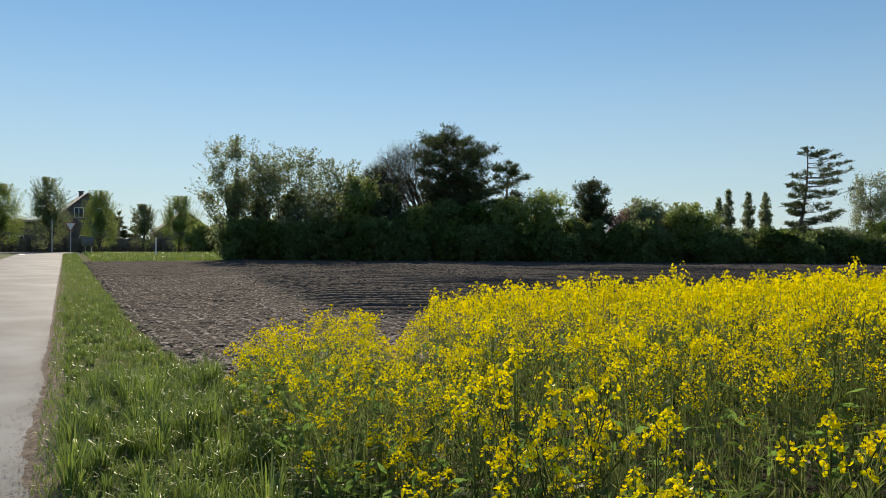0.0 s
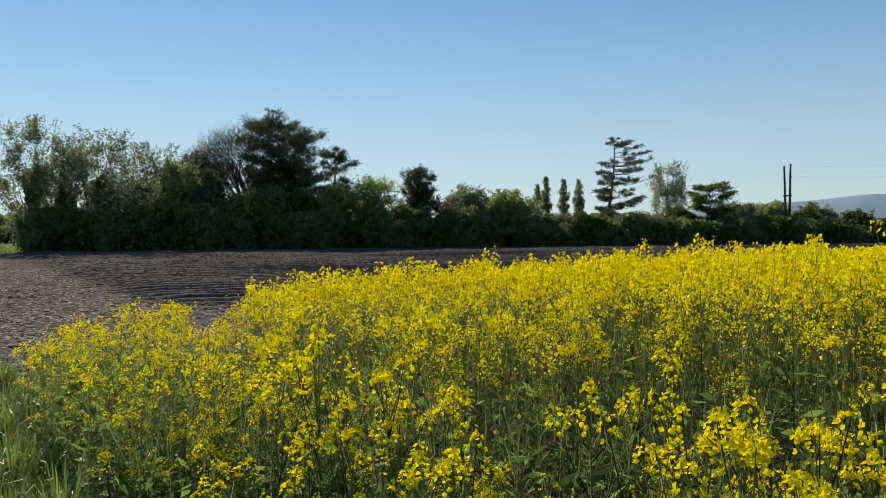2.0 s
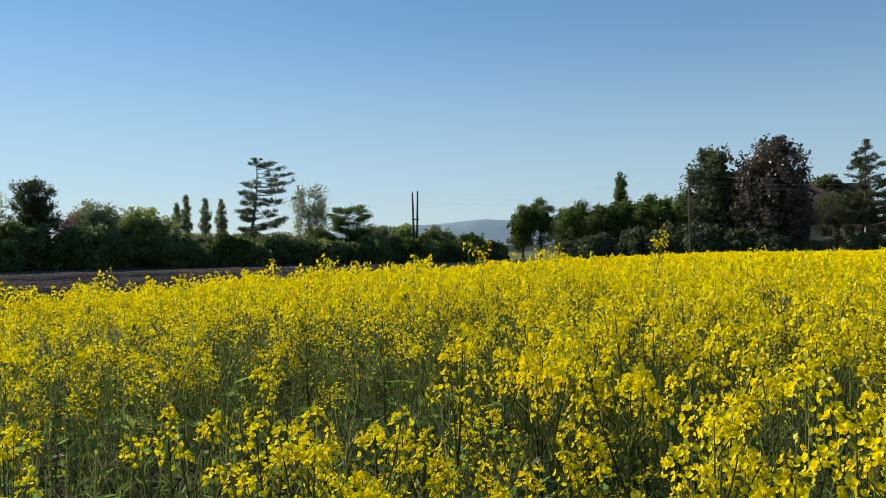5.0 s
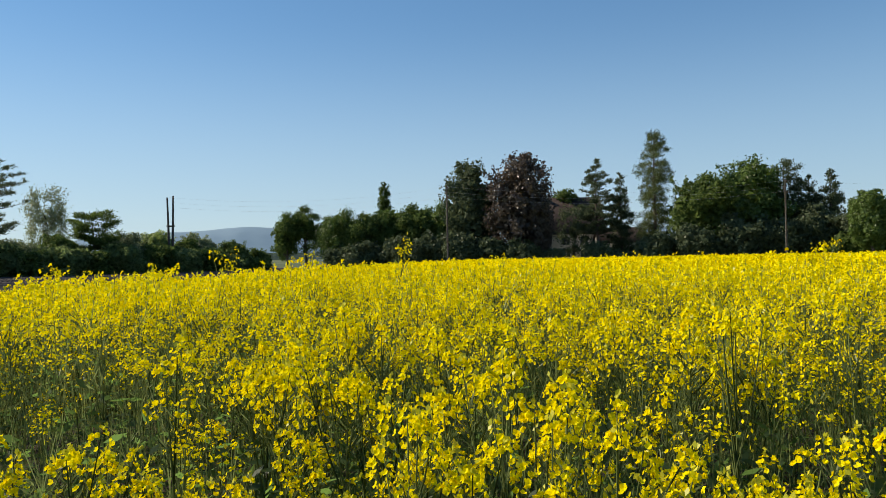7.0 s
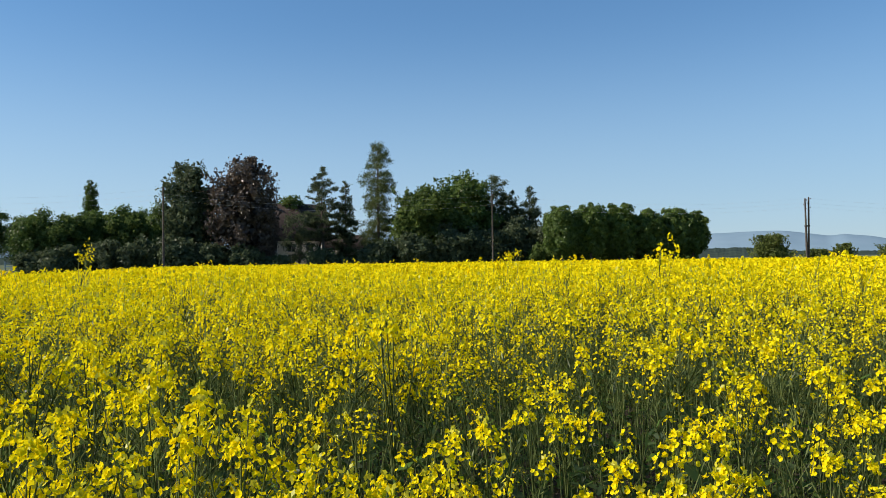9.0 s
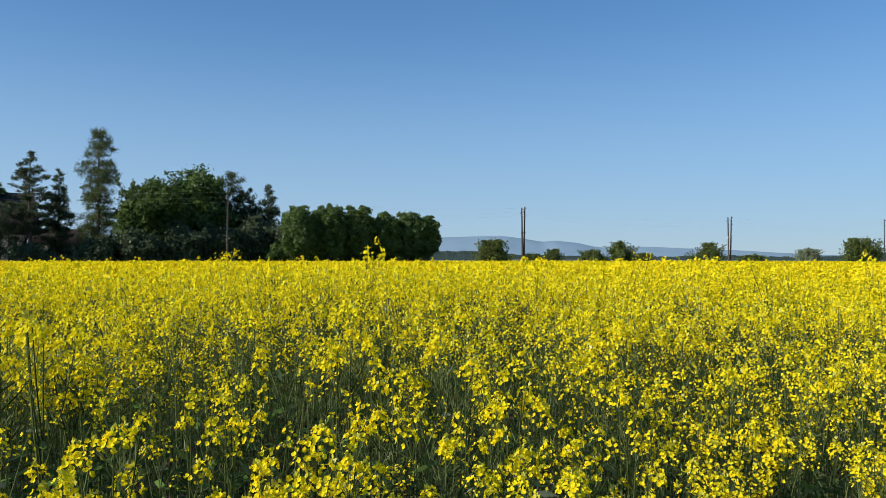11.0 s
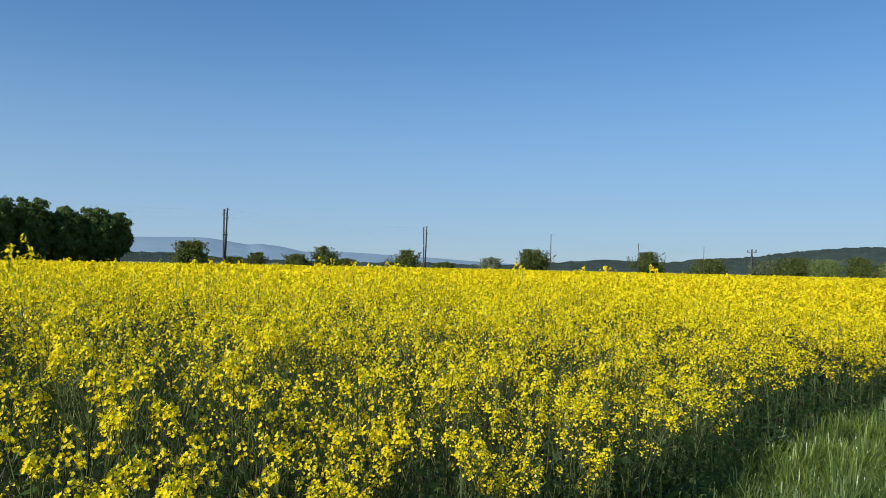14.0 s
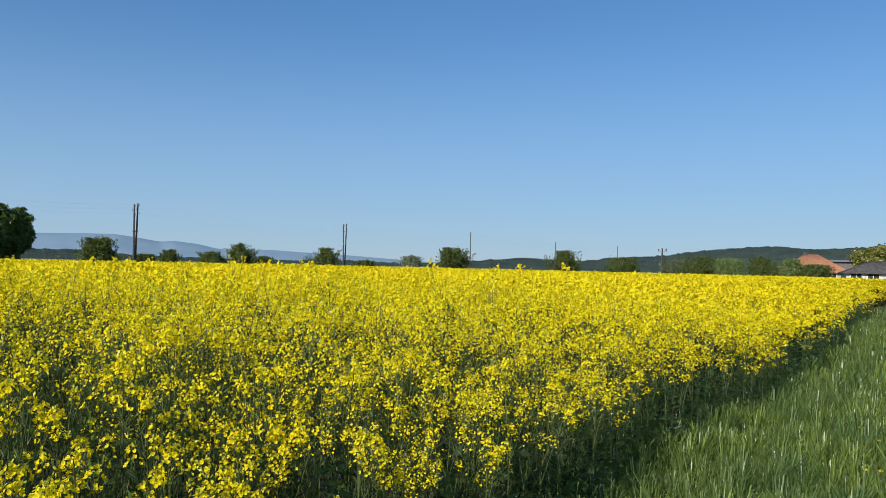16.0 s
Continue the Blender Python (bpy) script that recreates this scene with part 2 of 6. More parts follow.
def mesh_of(name, chunks, mats):
    """chunks: (verts, faces, material index); faces of one chunk have three or four corners."""
    vs, loops, totals, idx, base = [], [], [], [], 0
    for v, f, k in chunks:
        if len(f) == 0:
            continue
        v, f = np.asarray(v, np.float32).reshape(-1, 3), np.asarray(f, np.int64)
        vs.append(v)
        loops.append((f + base).ravel())
        totals.append(np.full(len(f), f.shape[1]))
        idx.append(np.full(len(f), k) if np.isscalar(k) else np.asarray(k))
        base += len(v)
    v, lp, tot, ix = np.concatenate(vs), np.concatenate(loops), np.concatenate(totals), np.concatenate(idx)
    me = bpy.data.meshes.new(name)
    me.vertices.add(len(v))
    me.vertices.foreach_set("co", v.ravel())
    me.loops.add(len(lp))
    me.loops.foreach_set("vertex_index", lp.astype(np.int32))
    me.polygons.add(len(tot))
    me.polygons.foreach_set("loop_start", (np.cumsum(tot) - tot).astype(np.int32))
    me.polygons.foreach_set("loop_total", tot.astype(np.int32))
    for m in mats:
        me.materials.append(m)
    me.polygons.foreach_set("material_index", ix.astype(np.int32))
    me.update(calc_edges=True)
    return me


def smooth(me):
    me.polygons.foreach_set("use_smooth", np.ones(len(me.polygons), bool))
    return me


def part(name, data, parent, label=""):
    ob = new(name, data)
    ob.parent = parent
    return tagged(ob, label)


def tube(pts, radii, sides=6):
    """A tapered tube along points."""
    pts, radii = np.asarray(pts, float), np.asarray(radii, float)
    d = np.gradient(pts, axis=0)
    d /= np.linalg.norm(d, axis=1)[:, None] + 1e-9
    ref = np.where(np.abs(d[:, 2:3]) > 0.9, [[1.0, 0, 0]], [[0, 0, 1.0]])
    a = np.cross(d, ref)
    a /= np.linalg.norm(a, axis=1)[:, None] + 1e-9
    b = np.cross(d, a)
    th = np.arange(sides) * 2 * np.pi / sides
    v = pts[:, None] + radii[:, None, None] * (np.cos(th)[None, :, None] * a[:, None] + np.sin(th)[None, :, None] * b[:, None])
    n = len(pts)
    i, j = np.meshgrid(np.arange(n - 1), np.arange(sides), indexing="ij")
    k = (j + 1) % sides
    f = np.stack([i * sides + j, i * sides + k, (i + 1) * sides + k, (i + 1) * sides + j], -1).reshape(-1, 4)
    return v.reshape(-1, 3), f


def box(x0, x1, y0, y1, z0, z1):
    v = np.array([(x, y, z) for z in (z0, z1) for y in (y0, y1) for x in (x0, x1)], float)
    f = np.array([(0, 2, 3, 1), (4, 5, 7, 6), (0, 1, 5, 4), (2, 6, 7, 3), (0, 4, 6, 2), (1, 3, 7, 5)])
    return v, f


def units(rng, n):
    v = rng.normal(size=(n, 3))
    return v / (np.linalg.norm(v, axis=1)[:, None] + 1e-9)


def blades(c, along, length, width, rng, flat=None):
    """Rhombic leaves at c, pointing along 'along'."""
    n = len(c)
    a = along / (np.linalg.norm(along, axis=1)[:, None] + 1e-9)
    b = np.cross(units(rng, n) if flat is None else flat, a)
    b /= np.linalg.norm(b, axis=1)[:, None] + 1e-9
    L, W = np.broadcast_to(length, n)[:, None], np.broadcast_to(width, n)[:, None]
    v = np.stack([c - a * L * 0.5, c + b * W * 0.5, c + a * L * 0.5, c - b * W * 0.5], 1).reshape(-1, 3)
    return v, np.arange(4 * n).reshape(n, 4)


def sheet(xs, ys, z):
    """A grid over xs and ys with heights z[i, j]."""
    X, Y = np.meshgrid(xs, ys, indexing="ij")
    v = np.stack([X, Y, z], -1).reshape(-1, 3)
    m = len(ys)
    i, j = np.meshgrid(np.arange(len(xs) - 1), np.arange(m - 1), indexing="ij")
    f = np.stack([i * m + j, (i + 1) * m + j, (i + 1) * m + j + 1, i * m + j + 1], -1).reshape(-1, 4)
    return v, f


def wobble(x, y, s, seed=0.0):
    """A cheap smooth noise of about -1 to 1."""
    x, y = np.asarray(x, float) / s + seed, np.asarray(y, float) / s - seed * 1.7
    return (np.sin(x * 1.3 + 1.7 * np.sin(y * 0.9)) + np.sin(y * 1.7 + 1.3 * np.sin(x * 1.1 + 2)) + np.sin((x + y) * 2.3 + np.sin(x * 2.1 - y))) / 3


# ---- land ----
EDGE_Y = 9.2  # where the rape ends and the ploughed field begins


def field_edge(y):
    """The rape field's western edge."""
    y = np.asarray(y, float)
    bow = np.interp(y, [-130, -60, -42, -23, -14, -10, -6.5, -3], [-18.9, -6.0, -2.85, -1.1, -0.36, 0.16, 0.86, 1.13])
    return bow + 0.19 * np.clip(y - 5.3, 0, 4) + 0.1 * wobble(y, y * 0.3, 1.1)


def soil_side(y):
    """Where the verge gives way to the ploughed field."""
    return 1.03 + 0.62 * np.exp(-np.clip(np.asarray(y, float) - 9.0, 0, 90) / 2.2)


def bend_of(y):
    """The road swings gently west behind the camera."""
    y = np.asarray(y, float)
    return np.where(y < 1, (y - 1) * 0.24, 0)


def field_bend(y):
    y = np.asarray(y, float)
    return np.interp(y, [-160, -60, -42, -23, -14, -10, -6.5, -3], [-25.7, -7.1, -4.0, -2.25, -1.5, -1.0, -0.28, 0.0])


far = np.array([-4500, -2500, -1200, -600, -300, -200, -150, -110, -80, -60, -45, -35, -25, -18, -12, -8, -5, -3, -1.5, 0, 1.5, 3, 5, 8, 12, 18, 25, 35, 45, 60, 80, 102, 110, 150, 200, 300, 600, 1200, 2500, 4500], float)
X, Y = np.meshgrid(far, far, indexing="ij")
me = mesh_of("ground", [(*sheet(far, far, rise(X, Y) - 0.03), 0)], [M_FARLAND])
tagged(new("ground", me), "flat green farmland reaching the horizon", "ground", kind="structure")

ys = np.concatenate([np.linspace(-160, -12, 40), np.linspace(-11, 20, 63), np.linspace(21, 93, 60)])
xs = np.linspace(-0.1, 2.2, 15)
X, Y = np.meshgrid(xs, ys, indexing="ij")
bend = bend_of(Y) + (field_bend(Y) - bend_of(Y)) * np.clip((X + 0.1) / 1.5, 0, 1)
zz = rise(X, Y) + 0.03 * wobble(X, Y, 0.5) + 0.02 + 0.04 * np.sin(np.clip((X + 0.3) / 2, 0, 1) * np.pi) - 0.06 * np.clip((0.15 - X) / 0.25, 0, 1)
v, f = sheet(xs, ys, zz)
v[:, 0] += bend.ravel()
tagged(new("verge", smooth(mesh_of("verge", [(v, f, 0)], [M_TURF]))), "grassy road verge of earth and turf", "verge", kind="structure")

# the road and its gritty edge
ys = np.concatenate([np.linspace(-160, -10, 40), np.linspace(-9, 96, 106)])
xs = np.array([-4.6, -3.5, -2.3, -1.2, -0.42, -0.2])
X, Y = np.meshgrid(xs, ys, indexing="ij")
v, f = sheet(xs, ys, rise(X, Y) + 0.012 - 0.006 * (X + 2.5) ** 2 + 0.02)
v[:, 0] += bend_of(v[:, 1])
road = tagged(new("road", smooth(mesh_of("road", [(v, f, 0)], [M_ASPHALT]))), "pale worn asphalt farm road", "road", kind="structure")
xs = np.linspace(0, 1, 9)
ys = np.concatenate([np.linspace(-160, -10, 40), np.linspace(-9, 2, 40), np.linspace(2.05, 16, 280), np.linspace(16.2, 96, 160)])
X, Y = np.meshgrid(xs, ys, indexing="ij")
left = -0.27 + (0.045 * wobble(Y, Y * 0, 0.9) + 0.022 * wobble(Y, Y * 0, 0.25, 4)) * np.interp(Y, [9, 16, 30], [1.0, 0.35, 0.1])
GX = left + (0.02 - left) * X
zz = rise(GX, Y) + 0.032 - 0.006 * (GX + 2.5) ** 2 + 0.003 + 0.022 * X + 0.006 * wobble(GX, Y, 0.11) + 0.004 * wobble(GX, Y, 0.05, 2)
zz[0] -= 0.006
v, f = sheet(xs, ys, zz)
v[:, 0] = (GX + bend_of(Y)).ravel()
tagged(new("road_edge", smooth(mesh_of("road_edge", [(v, f, 0)], [M_GRAVEL]))), "crumbling grit and dirt at the asphalt's edge", "road edge", kind="structure")
v, f = sheet(np.linspace(-90, 60, 20), np.array([95.9, 98, 102]), np.tile(rise(0, np.array([95.9, 98, 102.0])) + 0.02, (20, 1)))
tagged(new("cross_road", mesh_of("cross_road", [(v, f, 0)], [M_ASPHALT])), "asphalt cross road at the junction", "road", kind="structure")

# soil under the rape
xs, ys = np.concatenate([np.linspace(0.9, 12, 60), np.linspace(12.5, 73, 40)]), np.concatenate([np.linspace(-130, -10, 40), np.linspace(-9.8, EDGE_Y, 80)])
X, Y = np.meshgrid(xs, ys, indexing="ij")
v, f = sheet(xs, ys, rise(X, Y) + 0.03 + 0.03 * wobble(X, Y, 0.16) + 0.02 * wobble(X, Y, 0.06, 3))
v[:, 0] += field_bend(v[:, 1])
tagged(new("field_soil", smooth(mesh_of("field_soil", [(v, f, 0)], [M_SOIL]))), "dark soil under the flowering rape", "soil", kind="structure")

# ploughed field: ridges run along the hedge, a smoother headland lies beside the road
ux, uy = 0.925, -0.380
us, ws = np.concatenate([np.linspace(-30, 20, 72), np.linspace(22, 95, 37)]), np.arange(-8, 62, 0.08)
U, W = np.meshgrid(us, ws, indexing="ij")
PX, PY = 10.6 + U * ux + W * uy, 59 + U * uy - W * ux
head = np.clip((PX - 3.2 - 0.115 * PY) / 1.2, 0, 1) * np.clip((PY - EDGE_Y - 4.2 + 0.5 * wobble(PX, PY, 1.5)) / 4.0, 0, 1)
run = (W / 0.8 + 0.05 * wobble(PX, PY, 9.0)) % 1.0
crest = np.where(run < 0.74, (run / 0.74) ** 1.4, (1 - run) / 0.26)
near = np.clip((40 - W) / 30, 0, 1)
zz = rise(PX, PY) + 0.035 + head * ((0.21 + 0.02 * wobble(PX, PY, 2.5)) * crest + 0.02 * wobble(PX, PY, 0.35)) + (1 - head) * (0.05 + 0.02 * np.random.default_rng(9).normal(size=PX.shape) + 0.012 * wobble(PX, PY, 0.9) + 0.008 * wobble(PX * 0.4, PY, 0.3, 5))
v = np.stack([PX, PY, zz], -1).reshape(-1, 3)
m = len(ws)
i, j = np.meshgrid(np.arange(len(us) - 1), np.arange(m - 1), indexing="ij")
f = np.stack([i * m + j, i * m + j + 1, (i + 1) * m + j + 1, (i + 1) * m + j], -1).reshape(-1, 4)
lim = soil_side(v[:, 1]) + 0.12 * wobble(v[:, 1], v[:, 0] * 0, 1.3)
cut = (v[:, 0] < lim) | (v[:, 1] < EDGE_Y - 0.4) | (v[:, 1] > 59.6)
v[:, 0] = np.maximum(v[:, 0], lim)
v[:, 1] = np.clip(v[:, 1], EDGE_Y - 0.4, 59.6)
v[:, 2] = np.where(cut, rise(v[:, 0], v[:, 1]) - 0.01, v[:, 2])
keep = ~cut[f].all(1) & (v[f].mean(1)[:, 0] < 96)
tagged(new("ploughed_field", smooth(mesh_of("ploughed_field", [(v, f[keep], 0)], [M_TILLED]))), "bare brown ploughed field with straight ridges", "field", kind="structure")

# ---- trees ----


def limbs_to(rng, base, top, ends, r0, sides=6):
    """Trunk from base to top and limbs from it to the ends."""
    ch = []
    base, top = np.array(base, float), np.array(top, float)
    n = 6
    s = np.linspace(0, 1, n)[:, None]
    wig = rng.normal(size=(n, 3)) * 0.03 * np.linalg.norm(top - base) * np.sin(s * np.pi)
    p = base + (top - base) * s + wig
    r = r0 * (1 - 0.8 * s[:, 0]) * np.where(s[:, 0] == 0, 1.35, 1)
    v, f = tube(p, r, sides)
    ch.append((v, f, 0))
    for e in ends:
        k = rng.uniform(0.25, 0.95)
        a = base + (top - base) * k
        if e[2] < a[2]:
            a = base + (top - base) * max(0.15, k * 0.5)
        mid = (a + e) / 2 + np.array([0, 0, -0.1 * np.linalg.norm(e - a)]) * rng.uniform(-1, 1) + rng.normal(size=3) * 0.05 * np.linalg.norm(e - a)
        rr = r0 * 0.38 * (1 - 0.6 * k)
        v, f = tube([a, mid, e], [rr, rr * 0.6, rr * 0.15], 4)
        ch.append((v, f, 0))
    return ch


def leaf_tris(rng, c, normal, size, slim=1.0, along=None):
    """Small three-cornered leaves at c that face 'normal'; slim ones point along 'along'."""
    n = len(c)
    w = normal + 1e-6
    w = w / np.linalg.norm(w, axis=1)[:, None]
    a = np.cross(w, units(rng, n)) if along is None else along / (np.linalg.norm(along, axis=1)[:, None] + 1e-9)
    a /= np.linalg.norm(a, axis=1)[:, None] + 1e-9
    b = np.cross(w, a)
    b /= np.linalg.norm(b, axis=1)[:, None] + 1e-9
    L = np.broadcast_to(size, n)[:, None]
    v = np.stack([c + a * L * 0.62, c - a * L * 0.38 + b * L * 0.46 * slim, c - a * L * 0.38 - b * L * 0.46 * slim], 1).reshape(-1, 3)
    return v, np.arange(3 * n).reshape(n, 3)


def plant_tree(name, label, category, x, y, height, trunk, crown, mats, group="", crown_name="crown"):
    """A tree thing from trunk chunks and crown chunks, standing on the land."""
    t = new(name)
    t.location = (x, y, float(rise(x, y)) - 0.05)
    part("trunk", smooth(mesh_of(name + "_trunk", trunk, [M_BARK])), t)
    part(crown_name, mesh_of(name + "_crown", crown, mats), t)
    return tagged(t, label, category, group)


def broadleaf(seed, x, y, top, radius, bottom, mat, label, name="broadleaf_tree", group="", leaf=0.11, cover=1.0, puff=0.26, lumps=0.16, full=2.5, hull=0.8, spire=0.0, shoots=0, reach=1.0, upright=0.4, extra=None, loose=0.25, trunks=1, flat=1.0):
    """A leafy crown built of many puffs of leaves round a shaded heart; 'cover' thins it, 'hull' 0 leaves the heart open, 'shoots' break its outline."""
    rng = np.random.default_rng(seed)
    h = top - float(rise(x, y))
    zc, rz = (h + bottom) / 2, (h - bottom) / 2
    ph = rng.uniform(0, 6.28, 4)

    def env(d):
        s = 1 / (np.hypot(d[:, 0], d[:, 1]) ** full + np.abs(d[:, 2]) ** full) ** (1 / full)
        s = s * (1 + lumps * (np.sin(d[:, 0] * 4.3 + ph[0]) * np.sin(d[:, 1] * 4.7 + ph[1]) + 0.6 * np.sin(d[:, 2] * 6.1 + ph[2]) * np.sin(d[:, 0] * 5 + ph[3])))
        p = d * s[:, None]
        thin = 1 - spire * np.clip((p[:, 2] + 0.3) / 1.3, 0, 1) ** 1.3
        return p * np.stack([thin, thin, np.ones(len(p))], 1)

    size = np.array([radius, radius, rz])
    mean = (radius * radius * rz) ** (1 / 3)
    pr0 = float(np.clip(puff * min(radius * 1.1, mean), 0.22, 1.5))
    npuff = int(np.clip(3.6 * mean * mean * 4 / (pr0 * pr0 * 3.1), 14, 170))
    d = units(rng, npuff)
    pr = pr0 * rng.uniform(0.65, 1.35, npuff)
    c = env(d) * size
    c *= np.clip(1 - pr / (np.linalg.norm(c, axis=1) + 1e-6) * rng.uniform(0.7, 1.5, npuff), 0.05, 1)[:, None]
    c[:, 2] += zc
    area = 4 * np.pi * mean * mean * 1.55
    leaf = leaf * 1.12
    want = 1.35 * cover * area / (0.44 * leaf * leaf)
    n = int(np.clip(want, 500, 9000))
    leaf *= math.sqrt(max(1.0, want / 9000) ** 0.8)
    k = rng.choice(npuff, n, p=pr ** 2 / (pr ** 2).sum())
    out = d[k] * np.array([1, 1, 0.9]) + np.array([0, 0, 0.25])
    u = units(rng, n) * 1.15 + out
    u /= np.linalg.norm(u, axis=1)[:, None]
    at = c[k] + u * np.array([1, 1, flat]) * (pr[k] * (0.8 + loose * rng.normal(size=n)))[:, None]
    at[:, 2] = np.maximum(at[:, 2], 0.05)
    over_top = np.percentile(at[:, 2], 99.7)
    at[:, 2] = np.where(at[:, 2] > zc, zc + (at[:, 2] - zc) * (h - zc) / max(over_top - zc, 0.1), at[:, 2])
    face = u + 0.8 * units(rng, n)
    L = leaf * rng.uniform(0.65, 1.4, n)
    mats, crown = [mat], []
    if extra:
        odd = rng.uniform(size=n) < extra[1]
        mats.append(extra[0])
        crown += [(*leaf_tris(rng, at[~odd], face[~odd], L[~odd]), 0), (*leaf_tris(rng, at[odd], face[odd], L[odd]), 1)]
    else:
        crown.append((*leaf_tris(rng, at, face, L), 0))
    if hull:
        # large overlapping leaves that close the crown's heart
        m = int(np.clip(2.6 * area / (0.44 * (leaf * 2.1) ** 2), 200, 3800))
        q = env(units(rng, m)) * size * (min(hull, 0.84) * rng.uniform(0.0, 1.0, m) ** 0.4)[:, None]
        q[:, 2] = np.maximum(q[:, 2] + zc, 0.05)
        crown.append((*leaf_tris(rng, q, units(rng, m), leaf * 2.1 * rng.uniform(0.7, 1.3, m)), 0))
    if shoots:
        pick = rng.choice(npuff, shoots, p=np.clip(d[:, 2] + 0.75, 0.05, 2) / np.clip(d[:, 2] + 0.75, 0.05, 2).sum())
        way = d[pick] * np.array([1, 1, 0.6]) * (1 - upright) + np.array([0, 0, 1.0]) * upright + rng.normal(size=(shoots, 3)) * 0.22
        way /= np.linalg.norm(way, axis=1)[:, None]
        a0 = c[pick] + way * pr[pick][:, None] * 0.3 + rng.normal(size=(shoots, 3)) * pr0 * 0.3
        ln = pr0 * reach * rng.uniform(0.9, 2.0, shoots)[:, None]
        ln = np.minimum(ln, np.clip((h * 1.03 - a0[:, 2:3]) / np.maximum(way[:, 2:3], 0.2), 0.1, 9))
        end = a0 + way * ln
        mats.append(M_BARK)
        crown += [(*tube([p, e], [0.012, 0.005], 3), len(mats) - 1) for p, e in zip(a0, end)]
        m = 26
        s = rng.uniform(0.0, 1.0, (shoots, m, 1))
        pts = (a0[:, None] + (end - a0)[:, None] * s + rng.normal(size=(shoots, m, 3)) * leaf * 0.9 * (1.3 - s)).reshape(-1, 3)
        crown.append((*leaf_tris(rng, pts, units(rng, len(pts)), leaf * rng.uniform(0.6, 1.15, len(pts))), 0))
    pick = rng.choice(npuff, min(24, npuff), replace=False)
    trunk = []
    for q in range(trunks):
        off = rng.normal(size=2) * 0.25 * radius * (trunks > 1)
        trunk += limbs_to(rng, (off[0] * 0.4, off[1] * 0.4, 0), (off[0] + rng.normal() * 0.15, off[1] + rng.normal() * 0.15, bottom + rz * 1.3), c[pick[q::trunks]], (0.02 * h + 0.05) / math.sqrt(trunks))
    return plant_tree(name, label, "tree" if h > 4.5 else "shrub", x, y, h, trunk, crown, mats, group)


def bough_tree(seed, x, y, top, profile, mat, label, name="pine_tree", group="", tiers=14, per_tier=5, lift=0.08, sag=0.06, leaf=0.2, fill=36, pad=0.5, flat=0.4, dense=1.6, gaps=0.15, skew=(0.0, 0.0), crook=0.0, slim=0.5, inner=0.4):
    """A conifer: a stem and tiers of boughs that carry flat sprays of needles. profile: (part of the height, reach of the boughs)."""
    rng = np.random.default_rng(seed)
    h = top - float(rise(x, y))
    zs, rs = np.array([p[0] for p in profile]) * h, np.array([p[1] for p in profile])
    s = np.linspace(0, 1, 8)
    stem = np.stack([crook * np.sin(s * 4.1 + seed), crook * np.cos(s * 3.3 + seed) - crook, s * h * 0.985], 1)
    stem[0, :2] = stem[1, :2] * 0.6
    trunk = [(*tube(stem, (0.016 * h + 0.04) * (1 - 0.92 * s) + 0.012, 7), 0)]
    at, along, sz = [], [], []
    turn = rng.uniform(0, 6.28)
    for z in np.linspace(zs[0], h * 0.985, tiers):
        k = (z - zs[0]) / (h - zs[0])
        for b in range(max(2, int(per_tier * (1 - 0.45 * k)))):
            turn += 2.4 + rng.normal() * 0.25
            if rng.uniform() < gaps:
                continue
            zz = min(z + rng.normal() * 0.9 * (h - zs[0]) / tiers, h * 0.985)
            dirn = np.array([math.cos(turn), math.sin(turn), 0.0])
            r1 = float(np.interp(zz, zs, rs)) * rng.uniform(0.55, 1.12) * (1 + skew[0] * dirn[0] + skew[1] * dirn[1])
            r1 = max(r1, 0.12)
            a = np.array([np.interp(zz, stem[:, 2], stem[:, 0]), np.interp(zz, stem[:, 2], stem[:, 1]), zz])
            up = lift * rng.uniform(0.5, 1.5)
            e = a + dirn * r1 + np.array([0, 0, up * r1])
            mid = (a + e) / 2 - np.array([0, 0, sag * r1])
            trunk.append((*tube([a, mid, e], [0.012 + 0.011 * r1, 0.009 + 0.007 * r1, 0.006], 4), 0))
            side = np.cross(dirn, [0, 0, 1.0])
            for j in range(1 + int(0.5 + 1.35 * r1 * dense * rng.uniform(0.8, 1.3))):
                # one cushion of needles on the bough
                q = 1.0 if j == 0 else rng.uniform(inner, 1.0)
                c = a * (1 - q) ** 2 + 2 * mid * q * (1 - q) + e * q * q + side * rng.normal() * 0.3 * r1 * (1.1 - q)
                w = pad * rng.uniform(0.6, 1.2) * min(1.0, 0.45 + r1 * 0.5)
                n = max(12, int(2.1 * fill * (w / pad) ** 2))
                u = units(rng, n) * np.abs(rng.normal(size=(n, 1)) * 0.3 + 0.6)
                p = c + u * np.array([w, w, w * flat]) + np.array([0, 0, w * flat * 0.5])
                at.append(p)
                along.append(u + dirn * 0.4 + np.array([0, 0, 0.45]))
                sz.append(leaf * rng.uniform(0.6, 1.3, n))
    at, along, sz = np.concatenate(at), np.concatenate(along), np.concatenate(sz)
    squeeze = h / np.percentile(at[:, 2], 99.9)
    at[:, 2] *= squeeze
    trunk = [(v * np.array([1, 1, squeeze]), f, m) for v, f, m in trunk]
    crown = [(*leaf_tris(rng, at, units(rng, len(at)), sz, slim, along), 0)]
    return plant_tree(name, label, "tree", x, y, h, trunk, crown, [mat], group)


